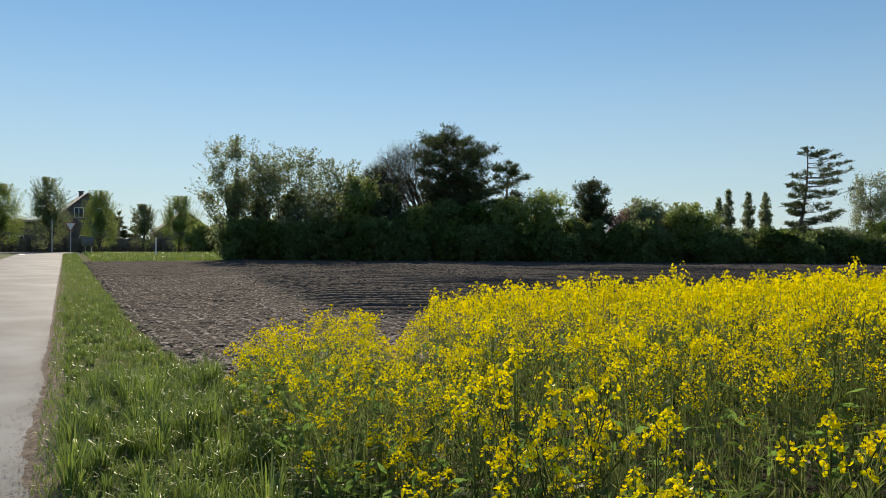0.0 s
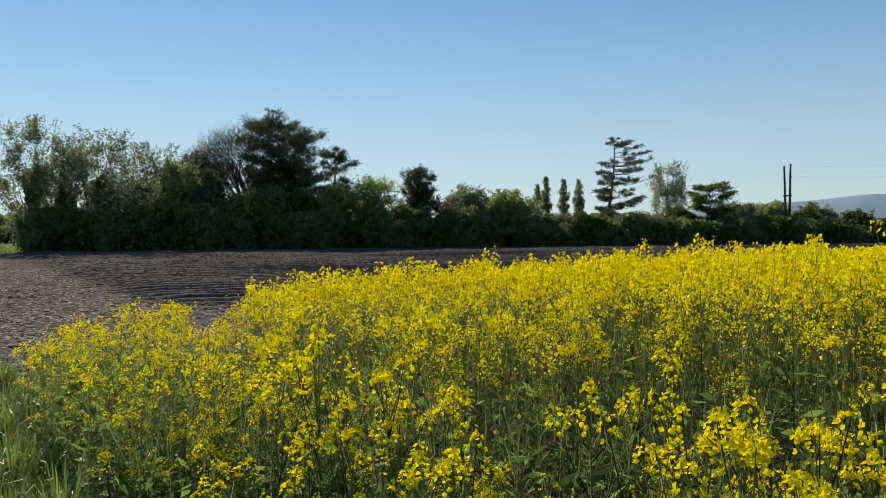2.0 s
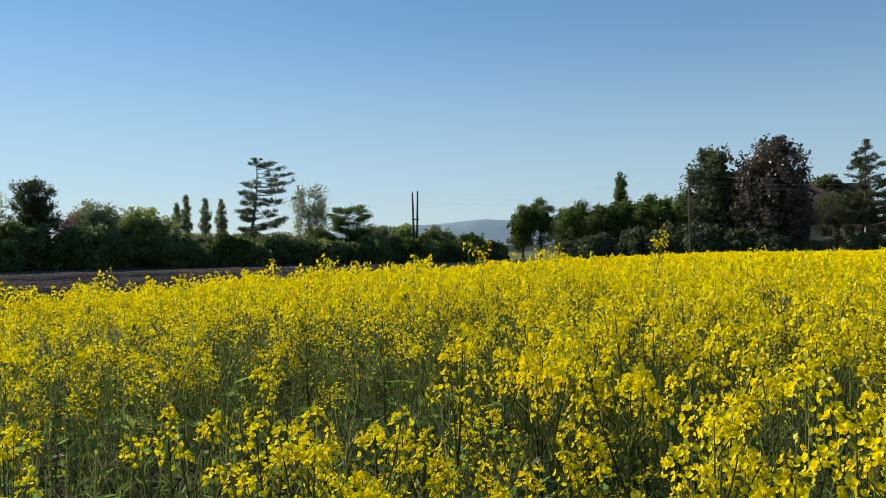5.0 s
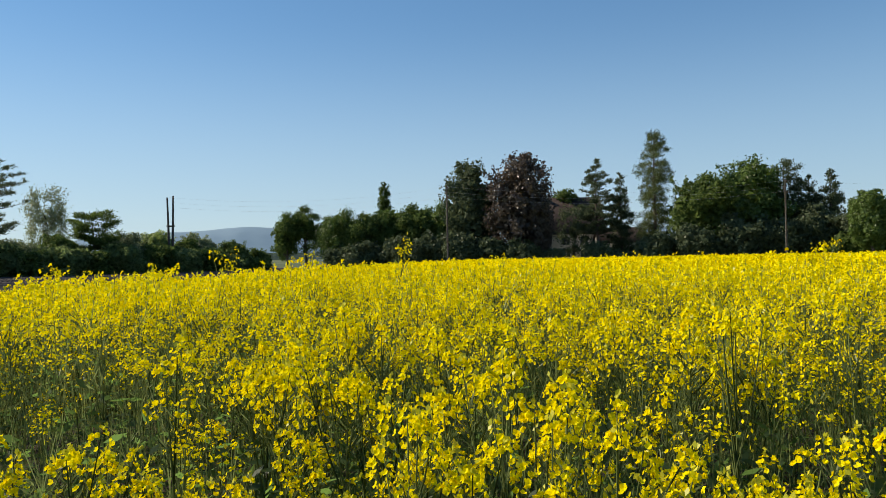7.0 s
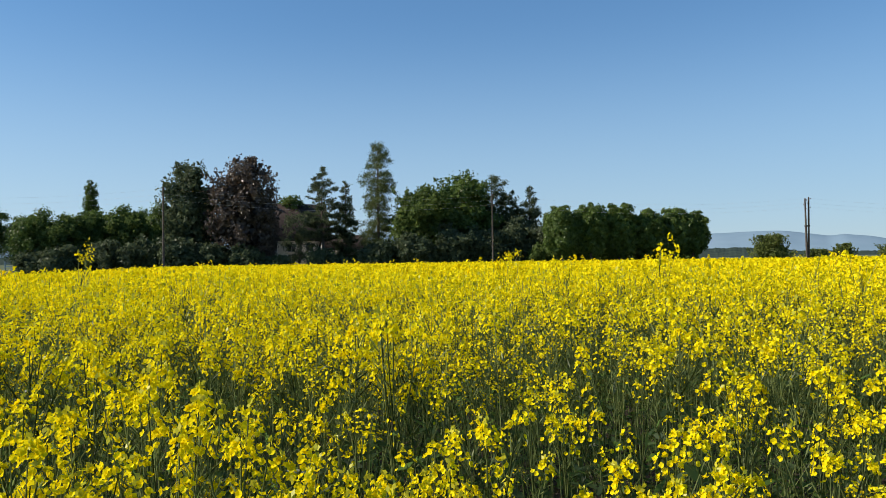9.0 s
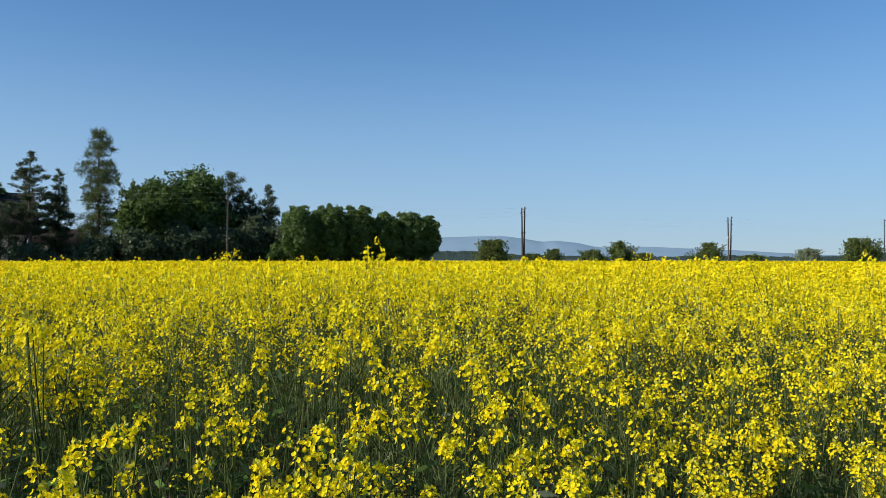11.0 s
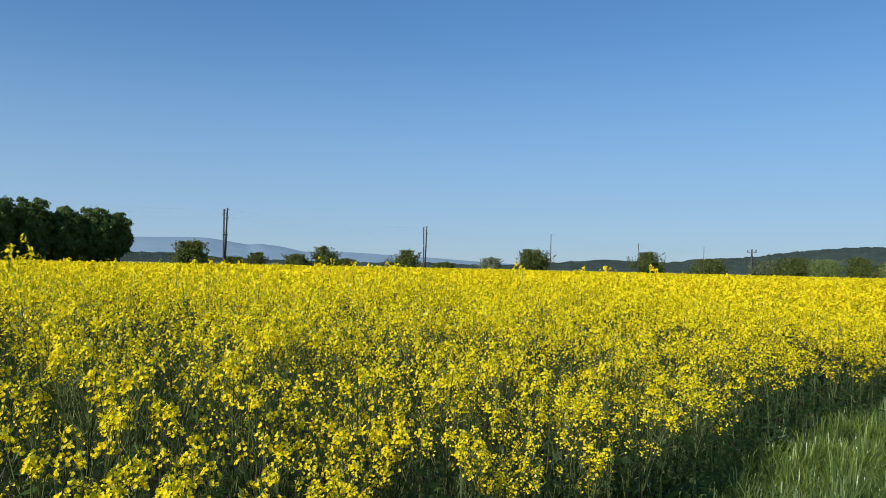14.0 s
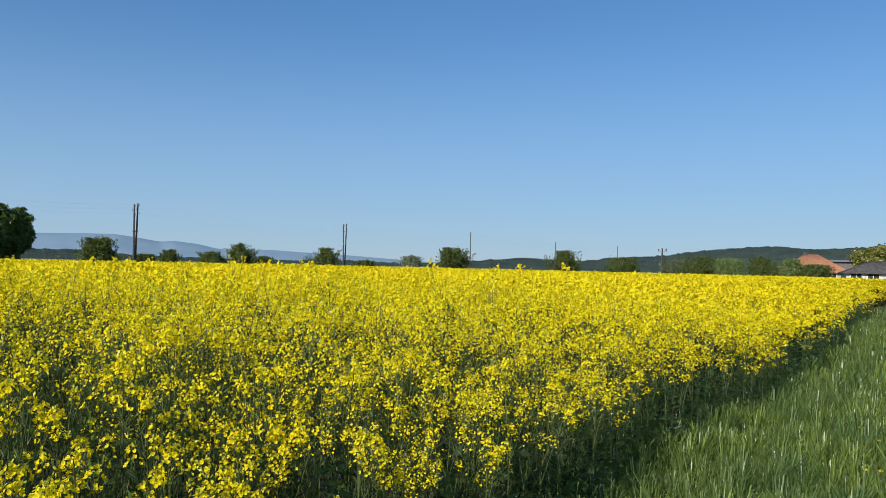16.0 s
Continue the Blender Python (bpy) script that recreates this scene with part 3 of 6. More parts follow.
def bare_tree(seed, x, y, top, radius, label, name="leafless_tree", leafmat=None, bottom=0.22):
    """A tree just breaking into leaf: a round dome of limbs, boughs and fine twigs."""
    rng = np.random.default_rng(seed)
    h = top - float(rise(x, y))
    ch, tips = [], []
    fork = np.array([0, 0, h * bottom])
    mid_h = h * (bottom + 1) / 2
    size = np.array([radius, radius, h - mid_h])

    def shell(d, q):
        return np.array([0, 0, mid_h]) + d * size * q

    ch.append((*tube([(0, 0, 0), fork * 0.5 + [0.1, 0, 0], fork], [0.02 * h, 0.016 * h, 0.014 * h], 7), 0))
    for d1 in units(rng, 16):
        d1[2] = abs(d1[2]) * 0.9 - 0.2
        p1 = shell(d1, rng.uniform(0.4, 0.55))
        ch.append((*tube([fork, (fork + p1) / 2 + rng.normal(size=3) * 0.3, p1], [0.009 * h, 0.007 * h, 0.005 * h], 5), 0))
        for _ in range(9):
            d2 = d1 + rng.normal(size=3) * 0.42
            d2 /= np.linalg.norm(d2)
            p2 = shell(d2, rng.uniform(0.72, 0.92))
            a = fork + (p1 - fork) * rng.uniform(0.5, 1.0)
            ch.append((*tube([a, (a + p2) / 2 + rng.normal(size=3) * 0.12, p2], [0.036, 0.026, 0.014], 3), 0))
            for _ in range(9):
                d3 = d2 + rng.normal(size=3) * 0.22
                d3 /= np.linalg.norm(d3)
                p3 = shell(d3, rng.uniform(0.86, 1.03))
                b = a + (p2 - a) * rng.uniform(0.45, 1.0)
                ch.append((*tube([b, p3], [0.015, 0.007], 3), 0))
                tips += [b + (p3 - b) * k for k in (0.55, 0.8, 1.0)]
    tips = np.array(tips)
    tips[:, 2] = np.maximum(tips[:, 2], 0.3)
    n = len(tips)
    c = tips + rng.normal(size=(n, 3)) * 0.16
    crown = [(*leaf_tris(rng, c, units(rng, n), 0.075 * rng.uniform(0.6, 1.3, n)), 0)]
    return plant_tree(name, label, "tree", x, y, h, ch, crown, [leafmat or M_L_PALE])


# hedge at the far side of the ploughed field, from the lawn eastwards
hd = "trees of the field hedge"
broadleaf(1, 12.2, 62.0, 10.4, 2.1, 0.2, M_L_MID, "tall hedge tree with loose ragged shoots", group=hd, cover=0.37, hull=0.25, shoots=90, reach=1.9, lumps=0.3, loose=0.5, upright=0.45, extra=(M_L_BLOSSOM, 0.05), trunks=3)
broadleaf(2, 14.4, 61.8, 9.2, 2.6, 0.0, M_L_MID, "dense hedge tree in spring leaf", group=hd, cover=0.37, hull=0.25, shoots=60, reach=1.5, loose=0.5, extra=(M_L_BLOSSOM, 0.07), trunks=3)
broadleaf(3, 16.6, 60.6, 9.8, 2.7, 0.0, M_L_MID, "dense hedge tree with upright shoots", group=hd, cover=0.37, hull=0.25, shoots=70, reach=1.7, lumps=0.25, loose=0.5, upright=0.6, extra=(M_L_BLOSSOM, 0.07), trunks=3)
broadleaf(4, 19.4, 59.4, 8.9, 2.8, 0.0, M_L_MID, "hedge tree with sparse white blossom", group=hd, cover=0.37, hull=0.25, shoots=70, reach=1.6, loose=0.5, extra=(M_L_BLOSSOM, 0.1), trunks=3)
broadleaf(5, 21.9, 58.4, 7.6, 2.4, 0.0, M_L_FRESH, "fresh green rounded hedge tree", group=hd, cover=0.9, hull=0.7, shoots=40, reach=1.2, loose=0.3)
broadleaf(6, 23.5, 56.3, 6.8, 1.5, 0.0, M_L_NEEDLE, "dark narrow evergreen in the hedge", group=hd, cover=1.1, spire=0.4, shoots=40, upright=0.9, reach=1.2)
bare_tree(7, 29.2, 62.2, 12.1, 5.3, "large tree just coming into leaf")
bare_tree(70, 24.6, 61.0, 9.4, 2.8, "smaller tree just coming into leaf")
bough_tree(8, 31.2, 59.6, 12.4, [(0.3, 2.7), (0.45, 3.3), (0.62, 3.3), (0.78, 3.5), (0.9, 3.4), (1.0, 2.5)], M_L_NEEDLE, "broad dark pine with a domed crown", group=hd, tiers=18, per_tier=12, lift=0.3, leaf=0.18, fill=34, pad=0.62, flat=0.8, dense=1.6, gaps=0.12, crook=0.25, inner=0.4)
bough_tree(80, 31.0, 58.6, 8.4, [(0.2, 2.6), (0.5, 3.3), (0.8, 2.8), (1.0, 1.0)], M_L_NEEDLE, "lower dark pine under the domed one", group=hd, tiers=9, per_tier=7, lift=0.25, leaf=0.18, fill=40, pad=0.65, flat=0.5, dense=1.2)
bough_tree(9, 35.2, 56.9, 9.75, [(0.45, 1.4), (0.6, 1.3), (0.74, 1.7), (0.88, 1.6), (1.0, 0.8)], M_L_NEEDLE, "smaller dark pine with a flat crown", group=hd, tiers=9, per_tier=7, lift=0.35, leaf=0.19, fill=44, pad=0.6, flat=0.6, dense=1.6, crook=0.2)
broadleaf(901, 33.6, 55.4, 6.1, 2.5, 0.0, M_L_FRESH, "light green shrub below the pines", "hedge_shrub", hd, cover=0.8, hull=0.7, shoots=40)
broadleaf(902, 28.0, 56.4, 6.0, 2.5, 0.0, M_L_HEDGE, "dark round shrub below the pines", "hedge_shrub", hd)
broadleaf(903, 25.3, 56.6, 5.2, 1.9, 0.0, M_L_FRESH, "light green shrub beside the dark evergreen", "hedge_shrub", hd, shoots=30)
broadleaf(904, 30.8, 55.8, 5.6, 2.2, 0.0, M_L_DARK, "dark dense shrub at the pine's foot", "hedge_shrub", hd)
broadleaf(10, 35.6, 51.6, 6.5, 2.3, 0.0, M_L_FRESH, "light green shrub with a thin loose crown", group=hd, cover=0.55, hull=0.5, shoots=60, reach=1.6, loose=0.4)
bough_tree(11, 39.7, 50.7, 7.6, [(0.1, 1.1), (0.4, 1.6), (0.65, 1.5), (0.85, 0.9), (1.0, 0.3)], M_L_NEEDLE, "dark evergreen with a ragged fan-shaped top", "evergreen_tree", hd, tiers=18, per_tier=9, lift=0.95, leaf=0.19, fill=34, pad=0.42, flat=1.3, dense=1.8, gaps=0.05, inner=0.1)
broadleaf(12, 43.8, 49.0, 6.0, 2.3, 0.1, M_L_MID, "rounded leafy hedge shrub in spring", group=hd, cover=0.8, hull=0.65, shoots=50, spire=0.4, loose=0.35)
broadleaf(120, 41.8, 49.3, 5.0, 1.2, 0.6, M_L_ROSE, "shrub with dusky pink blossom", group=hd, cover=0.6, hull=0.5, shoots=20)
broadleaf(13, 47.6, 47.6, 5.6, 2.6, 0.1, M_L_FRESH, "wide light green hedge shrub", group=hd, cover=0.8, hull=0.65, shoots=60, reach=1.3, loose=0.35)
pop = "row of slim poplars"
# the poplars' pale leaf colour carries the haze of distance
for s, px, py, tp, r in ((14, 69.2, 64.3, 8.0, 0.55), (15, 70.2, 63.8, 9.0, 0.6), (16, 72.2, 62.6, 8.7, 0.68), (17, 73.9, 61.6, 8.6, 0.68)):
    bough_tree(s, px, py, tp, [(0.1, r * 0.8), (0.5, r), (0.75, r * 0.75), (0.9, r * 0.45), (1.0, 0.1)], M_L_PALE, "slim columnar poplar in a row", "poplar_tree", pop, tiers=24, per_tier=7, lift=1.2, leaf=0.14, fill=40, pad=0.4, flat=1.3, dense=2.0, gaps=0.05, inner=0.1, slim=1.0)
bough_tree(18, 57.6, 44.6, 10.75, [(0.22, 2.2), (0.36, 2.0), (0.5, 2.4), (0.62, 2.9), (0.74, 2.3), (0.84, 2.1), (0.94, 1.2), (1.0, 0.5)], M_L_NEEDLE, "tall open pine with tiered boughs", tiers=16, per_tier=8, lift=0.14, sag=0.08, leaf=0.17, fill=24, pad=0.44, flat=0.55, dense=1.9, gaps=0.34, skew=(0.3, -0.34), crook=0.55, inner=0.35)
broadleaf(19, 69.4, 45.6, 9.0, 2.1, 1.0, M_L_PALE, "pale silvery willow with a thin crown", "willow_tree", leaf=0.1, cover=0.5, hull=0, shoots=70, reach=1.6, upright=0.8, loose=0.5, full=2.2, spire=0.3)
bough_tree(20, 68.3, 40.4, 6.7, [(0.4, 1.9), (0.6, 2.5), (0.82, 2.3), (1.0, 1.3)], M_L_DARK, "low spreading pine with flat pads", tiers=8, per_tier=8, lift=0.3, leaf=0.19, fill=40, pad=0.75, flat=0.5, dense=1.4, gaps=0.1, skew=(0.06, -0.1), crook=0.2, inner=0.4)
for s, px, py, tp, r, mt in ((21, 74.1, 36.9, 4.7, 2.0, M_L_FRESH), (22, 80.0, 35.2, 4.6, 2.2, M_L_MID), (23, 82.9, 32.0, 3.8, 1.9, M_L_DARK), (24, 86.0, 30.4, 2.9, 1.7, M_L_DARK), (25, 52.0, 46.2, 3.6, 2.2, M_L_MID), (26, 55.0, 44.8, 3.5, 2.2, M_L_DARK), (27, 61.5, 43.0, 3.7, 2.3, M_L_MID), (28, 65.0, 41.6, 4.2, 2.3, M_L_DARK), (29, 70.8, 38.6, 4.4, 2.2, M_L_MID), (30, 77.5, 35.4, 4.0, 2.0, M_L_DARK)):
    broadleaf(s, px, py, tp, r, 0.0, mt, "dense round shrub in the field hedge", "hedge_shrub", hd, leaf=0.14, shoots=30, reach=1.1)
# the low dark foot of the hedge
k = 0
for px in np.arange(12.6, 84.5, 2.1):
    py = 59.0 - (px - 10.6) * 0.41 + 1.3
    tp = float(rise(px, py)) + (3.3 if px < 42 else 2.7 if px < 78 else 2.2) + 0.5 * math.sin(px * 1.7)
    broadleaf(200 + k, px + 0.5 * math.sin(px), py + 0.6 * math.cos(px * 2), tp, 2.0, -0.6, (M_L_HEDGE, M_L_DARK, M_L_HEDGE)[k % 3], "low dense shrub at the hedge's foot", "hedge_shrub", hd, leaf=0.17, cover=0.62, hull=0.84, full=3.0)
    k += 1

# trees round the house beyond the rape field
gd = "trees round the farmhouse"
broadleaf(31, 119.6, 37.2, 9.2, 2.3, 1.7, M_L_DARK, "dark oak with a narrow crown and bare stem", "oak_tree", gd, leaf=0.18, puff=0.32, lumps=0.2, hull=0.7)
broadleaf(131, 121.0, 34.3, 10.4, 2.6, 2.6, M_L_DARK, "open-crowned oak with sky showing through", "oak_tree", gd, leaf=0.18, puff=0.34, lumps=0.25, cover=0.75, hull=0.45, loose=0.3)
for s, px, py, tp, r, bt, mt in ((33, 118.8, 28.1, 9.3, 3.5, 1.2, M_L_LIME), (34, 117.8, 23.4, 8.6, 3.7, 0.4, M_L_DARK), (36, 123.2, 20.4, 9.6, 4.2, 0.8, M_L_LIME), (37, 121.0, 16.0, 10.2, 3.7, 0.8, M_L_DARK), (38, 121.5, 11.6, 10.2, 3.7, 0.8, M_L_LIME)):
    broadleaf(s, px, py, tp, r, bt, mt, "round-crowned oak in full leaf", "oak_tree", gd, leaf=0.19, puff=0.3, lumps=0.2, cover=1.0, hull=0.75)
broadleaf(32, 121.0, 31.3, 7.6, 1.9, 1.5, M_L_MID, "thin young tree with few leaves", "young_tree", gd, leaf=0.17, cover=0.35, hull=0, loose=0.5)
bough_tree(35, 147.9, 25.9, 16.6, [(0.05, 1.2), (0.6, 1.25), (0.78, 1.0), (0.9, 0.6), (1.0, 0.05)], M_L_DARK, "tall dark columnar poplar", "poplar_tree", gd, tiers=30, per_tier=9, lift=1.3, leaf=0.2, fill=26, pad=0.44, flat=1.4, dense=2.0, gaps=0.03, inner=0.1, slim=1.0)
broadleaf(39, 115.0, 6.6, 15.8, 4.4, 0.8, M_L_NEEDLE, "tall dark evergreen with a heavy crown", "evergreen_tree", gd, leaf=0.2, cover=0.9, lumps=0.25, full=2.6, hull=0.75, spire=0.3, loose=0.35, shoots=60, trunks=3)
broadleaf(40, 112.2, -0.9, 16.1, 4.7, 0.6, M_L_COPPER, "large copper beech with dark red leaves", "copper_beech", gd, leaf=0.19, cover=0.75, lumps=0.08, full=2.8, hull=0.7, shoots=170, reach=1.0, upright=0.35, loose=0.4, puff=0.22, trunks=2)
broadleaf(141, 121.5, -4.0, 10.2, 2.2, 0.2, M_L_COPPER, "dark tree standing before the house", "broadleaf_tree", gd, leaf=0.19)
broadleaf(142, 118.2, -9.2, 9.0, 2.4, 1.2, M_L_NEEDLE, "thin dark tree half hiding the house", "broadleaf_tree", gd, leaf=0.19, cover=0.4, hull=0.2, shoots=40, loose=0.5)
broadleaf(41, 132.0, -9.0, 12.8, 2.9, 2.0, M_L_DARK, "dark tree behind the house", "broadleaf_tree", gd, leaf=0.2)
bough_tree(42, 117.5, -12.7, 16.2, [(0.26, 2.2), (0.45, 3.0), (0.62, 2.8), (0.78, 2.1), (0.9, 1.2), (1.0, 0.35)], M_L_NEEDLE, "tall pointed conifer with open boughs", "spruce_tree", gd, tiers=20, per_tier=8, lift=0.18, leaf=0.24, fill=24, pad=0.56, flat=0.6, dense=1.4, gaps=0.16, inner=0.3, crook=0.2)
bough_tree(43, 119.2, -16.6, 14.1, [(0.08, 1.9), (0.4, 2.0), (0.65, 1.5), (0.85, 0.8), (1.0, 0.2)], M_L_NEEDLE, "slim dark pointed garden conifer", "spruce_tree", gd, tiers=22, per_tier=7, lift=0.05, leaf=0.28, fill=26, pad=0.62, flat=1.0, dense=1.6, gaps=0.08, inner=0.2)
bough_tree(44, 113.3, -20.8, 19.5, [(0.02, 2.6), (0.35, 2.6), (0.58, 2.5), (0.7, 2.8), (0.82, 2.5), (0.93, 1.6), (1.0, 0.7)], M_L_LARCH, "very tall feathery larch in light green", "larch_tree", gd, tiers=30, per_tier=9, lift=-0.05, sag=-0.2, leaf=0.21, fill=24, pad=0.58, flat=1.2, dense=1.8, gaps=0.1, inner=0.15, slim=0.5)
broadleaf(45, 109.3, -26.4, 12.2, 4.9, 0.4, M_L_DARK, "wide dark oak in full leaf", "oak_tree", gd, leaf=0.19, lumps=0.25, shoots=50, hull=0.75)
broadleaf(46, 113.0, -34.6, 14.7, 5.2, 0.4, M_L_LIME, "large olive-green tree of loose outline", "broadleaf_tree", gd, leaf=0.19, lumps=0.25, puff=0.3, shoots=60, hull=0.75, loose=0.35)
bough_tree(47, 113.6, -39.3, 15.0, [(0.5, 2.6), (0.75, 2.7), (0.9, 2.1), (1.0, 1.1)], M_L_NEEDLE, "dark pine top behind the olive tree", "pine_tree", gd, tiers=9, per_tier=7, lift=0.25, leaf=0.28, fill=30, pad=0.8, flat=0.8, dense=1.3)
for s, px, py, tp, r in ((48, 112.0, -42.2, 12.2, 2.2), (49, 110.1, -44.4, 12.8, 2.4), (50, 111.5, -40.6, 11.8, 2.2)):
    bough_tree(s, px, py, tp, [(0.05, r), (0.4, r), (0.7, r * 0.62), (0.9, r * 0.3), (1.0, 0.12)], M_L_NEEDLE, "narrow dark spruce among other trees", "spruce_tree", gd, tiers=22, per_tier=7, lift=0.02, leaf=0.28, fill=22, pad=0.6, flat=1.0, dense=1.5, gaps=0.06, inner=0.2)
for k, (px, py, tp, r) in enumerate(((106, -30, 6.5, 3.2), (106, -36, 6.0, 3.2), (106, -41, 7.5, 3.4), (104, -46, 7.0, 3.2), (110, 8, 5.0, 2.8), (110, 3.5, 4.2, 2.6), (109, -1, 4.0, 2.6), (109, -5.5, 2.4, 2.2), (108, -11.6, 3.3, 2.1), (108, -15, 2.0, 2.0), (107, -19.5, 4.2, 2.7), (106, -24.5, 5.5, 3.0), (112, 13, 5.0, 2.8), (113, 18, 4.8, 2.8), (113, 23, 4.2, 2.8), (115, 27, 3.4, 2.6))):
    broadleaf(950 + k, px, py, tp, r, -0.6, M_L_NEEDLE, "dense dark garden shrub below the trees", "garden_shrub", gd, leaf=0.27, cover=0.8, hull=0.88, lumps=0.3, loose=0.45)
for k, py in enumerate(np.arange(-66, -42, 4.6)):
    broadleaf(980 + k, 101.5, py, 3.6, 2.7, -0.6, M_L_DARK, "low dark hedge shrub behind the limes", "garden_shrub", gd, leaf=0.24, cover=0.7, hull=0.88)
# row of limes
rw = "row of clipped lime trees"
for s, py, tp in ((71, -43.0, 8.7), (72, -47.4, 9.0), (73, -51.8, 9.0), (74, -56.2, 8.3), (75, -60.4, 8.4), (76, -63.6, 8.0)):
    broadleaf(s, 95.0, py, tp, 2.75 if py > -62 else 2.4, 1.5, M_L_LIME, "round lime tree in a close row", "lime_tree", rw, leaf=0.17, cover=1.15, puff=0.24, lumps=0.08, full=2.3, hull=0.86, loose=0.15)
# bushes at the far edge of the rape
bs = "bushes along the field's far edge"
for s, px, py, tp, r, mt in ((81, 80.3, -65.3, 3.9, 2.3, M_L_OLIVE), (82, 110, -104, 3.3, 1.8, M_L_OLIVE), (83, 85, -95.7, 4.2, 2.1, M_L_OLIVE), (84, 80, -112.5, 4.2, 2.5, M_L_OLIVE), (85, 80, -144, 3.4, 2.4, M_L_PALE), (86, 77.6, -160.5, 5.7, 4.3, M_L_OLIVE), (87, 66, -210, 6.5, 4.4, M_L_OLIVE), (88, 60, -256, 5.6, 6.0, M_L_OLIVE),
                             (89, 104, -84, 2.6, 2.5, M_L_OLIVE), (90, 110, -98, 2.3, 2.0, M_L_OLIVE), (91, 112, -118, 3.2, 3.2, M_L_OLIVE), (92, 108, -128, 2.6, 2.6, M_L_OLIVE), (93, 100, -140, 2.3, 3.0, M_L_OLIVE), (94, 96, -150, 2.2, 2.8, M_L_OLIVE), (95, 20, -198, 5.0, 3.6, M_L_FRESH), (96, 27, -199, 5.2, 4.5, M_L_OLIVE), (97, 34, -200, 4.4, 3.4, M_L_MID), (98, 4, -146, 3.9, 2.6, M_L_FRESH), (99, 9.4, -148, 4.3, 3.0, M_L_OLIVE), (100, 15, -151, 4.0, 2.7, M_L_FRESH), (101, 1, -144, 3.2, 2.6, M_L_OLIVE)):
    broadleaf(s, px, py, tp, r, -0.3, mt, "loose field bush with upright shoots", "field_bush", bs, leaf=0.2 if r < 4 else 0.3, cover=0.5, hull=0.62, puff=0.3, lumps=0.3, full=2.0, spire=0.35, shoots=110, reach=1.5, upright=0.6, loose=0.5)
broadleaf(102, -10.3, -166, 7.8, 4.6, 0.3, M_L_YELLOW, "yellow-green tree behind the houses", "broadleaf_tree", "", leaf=0.26, puff=0.3, hull=0.75)
# pollarded trees by the junction
pl = "pollarded street trees"
for s, px, py, tp, r in ((111, -7.4, 107.8, 9.6, 3.2), (112, -1.8, 108.0, 10.6, 2.7), (113, 4.1, 107.9, 9.2, 2.5), (114, 9.4, 107.6, 7.6, 1.9), (115, 13.9, 107.1, 8.8, 2.7), (116, -14, 108, 9.2, 3.0)):
    broadleaf(s, px, py, tp, r * 0.95, 0.5, M_L_MID if s in (112, 114) else M_L_FRESH, "pollarded street tree with fine new shoots", "street_tree", pl, leaf=0.1, cover=0.3, hull=0.35, lumps=0.12, full=2.0, shoots=190, reach=1.6, upright=0.7, loose=0.5, spire=0.5)
for s, px, py, tp, r in ((117, 16.5, 103, 5.0, 2.4), (118, 20, 100, 6.0, 3.0), (119, 24, 96, 6.0, 3.2)):
    broadleaf(s, px, py, tp, r, -0.2, M_L_FRESH, "light green bush by the junction", "field_bush", "", leaf=0.17, hull=0.75, shoots=30)
for s, px, py, tp, r in ((121, 8.0, 135, 8.0, 1.6), (122, 10.5, 136, 7.6, 1.6)):
    bough_tree(s, px, py, tp, [(0.05, r), (0.5, r * 0.7), (1.0, 0.1)], M_L_NEEDLE, "small dark conifer behind the fence", "conifer", "", tiers=12, per_tier=6, leaf=0.3, fill=24, pad=0.5, flat=0.6)

# ---- poles and cables ----


def insulator(v0, side):
    a = tube([(v0[0], v0[1], v0[2]), (v0[0] + side * 0.14, v0[1], v0[2] + 0.01)], [0.018, 0.018], 5)
    b = tube([(v0[0] + side * 0.14, v0[1], v0[2] - 0.03), (v0[0] + side * 0.14, v0[1], v0[2] + 0.05), (v0[0] + side * 0.14, v0[1], v0[2] + 0.11)], [0.035, 0.06, 0.03], 7)
    return [(*a, 0), (*b, 1)]


def power_pole(x, y, height, double, plate=False, r=0.13, spread=0.4):
    p = new("power_pole")
    z = float(rise(x, y))
    p.location = (x, y, z)
    spread = spread if double else 0.0
    n = 1 + double
    for i in range(n):
        s = (-1, 1)[i] if double else 0
        v, f = tube([(0, s * spread * 0.35, -0.3), (0, s * spread * 0.7, height * 0.5), (0, s * spread, height - z - 0.15 * i)], [r * 1.15, r, r * 0.75], 9)
        part("pole", smooth(mesh_of("pole", [(v, f, 0)], [M_POLE])), p)
        for k, dz in enumerate((0.25, 0.75, 1.25)):
            ch = insulator((0, s * spread + (0.1 if k % 2 else -0.1), height - z - 0.15 * i - dz), 1 if k % 2 else -1)
            part("insulator", mesh_of("insulator", ch, [M_STEEL, M_CERAMIC]), p, "brown ceramic insulator on a steel pin")
    if double:
        hz = height * 0.58
        part("crossbar", mesh_of("crossbar", [(*box(-0.07, 0.07, -spread - 0.1, spread + 0.1, hz, hz + 0.16), 0)], [M_WHITE if plate else M_POLE]), p, "white board between the poles" if plate else "wooden tie between the poles")
        part("foot_tie", mesh_of("foot_tie", [(*box(-0.06, 0.06, -spread * 0.7, spread * 0.7, 0.9, 1.05), 0)], [M_POLE]), p)
    return tagged(p, "pair of leaning wooden power poles" if double else "single wooden power pole", "power pole", "line of power poles")


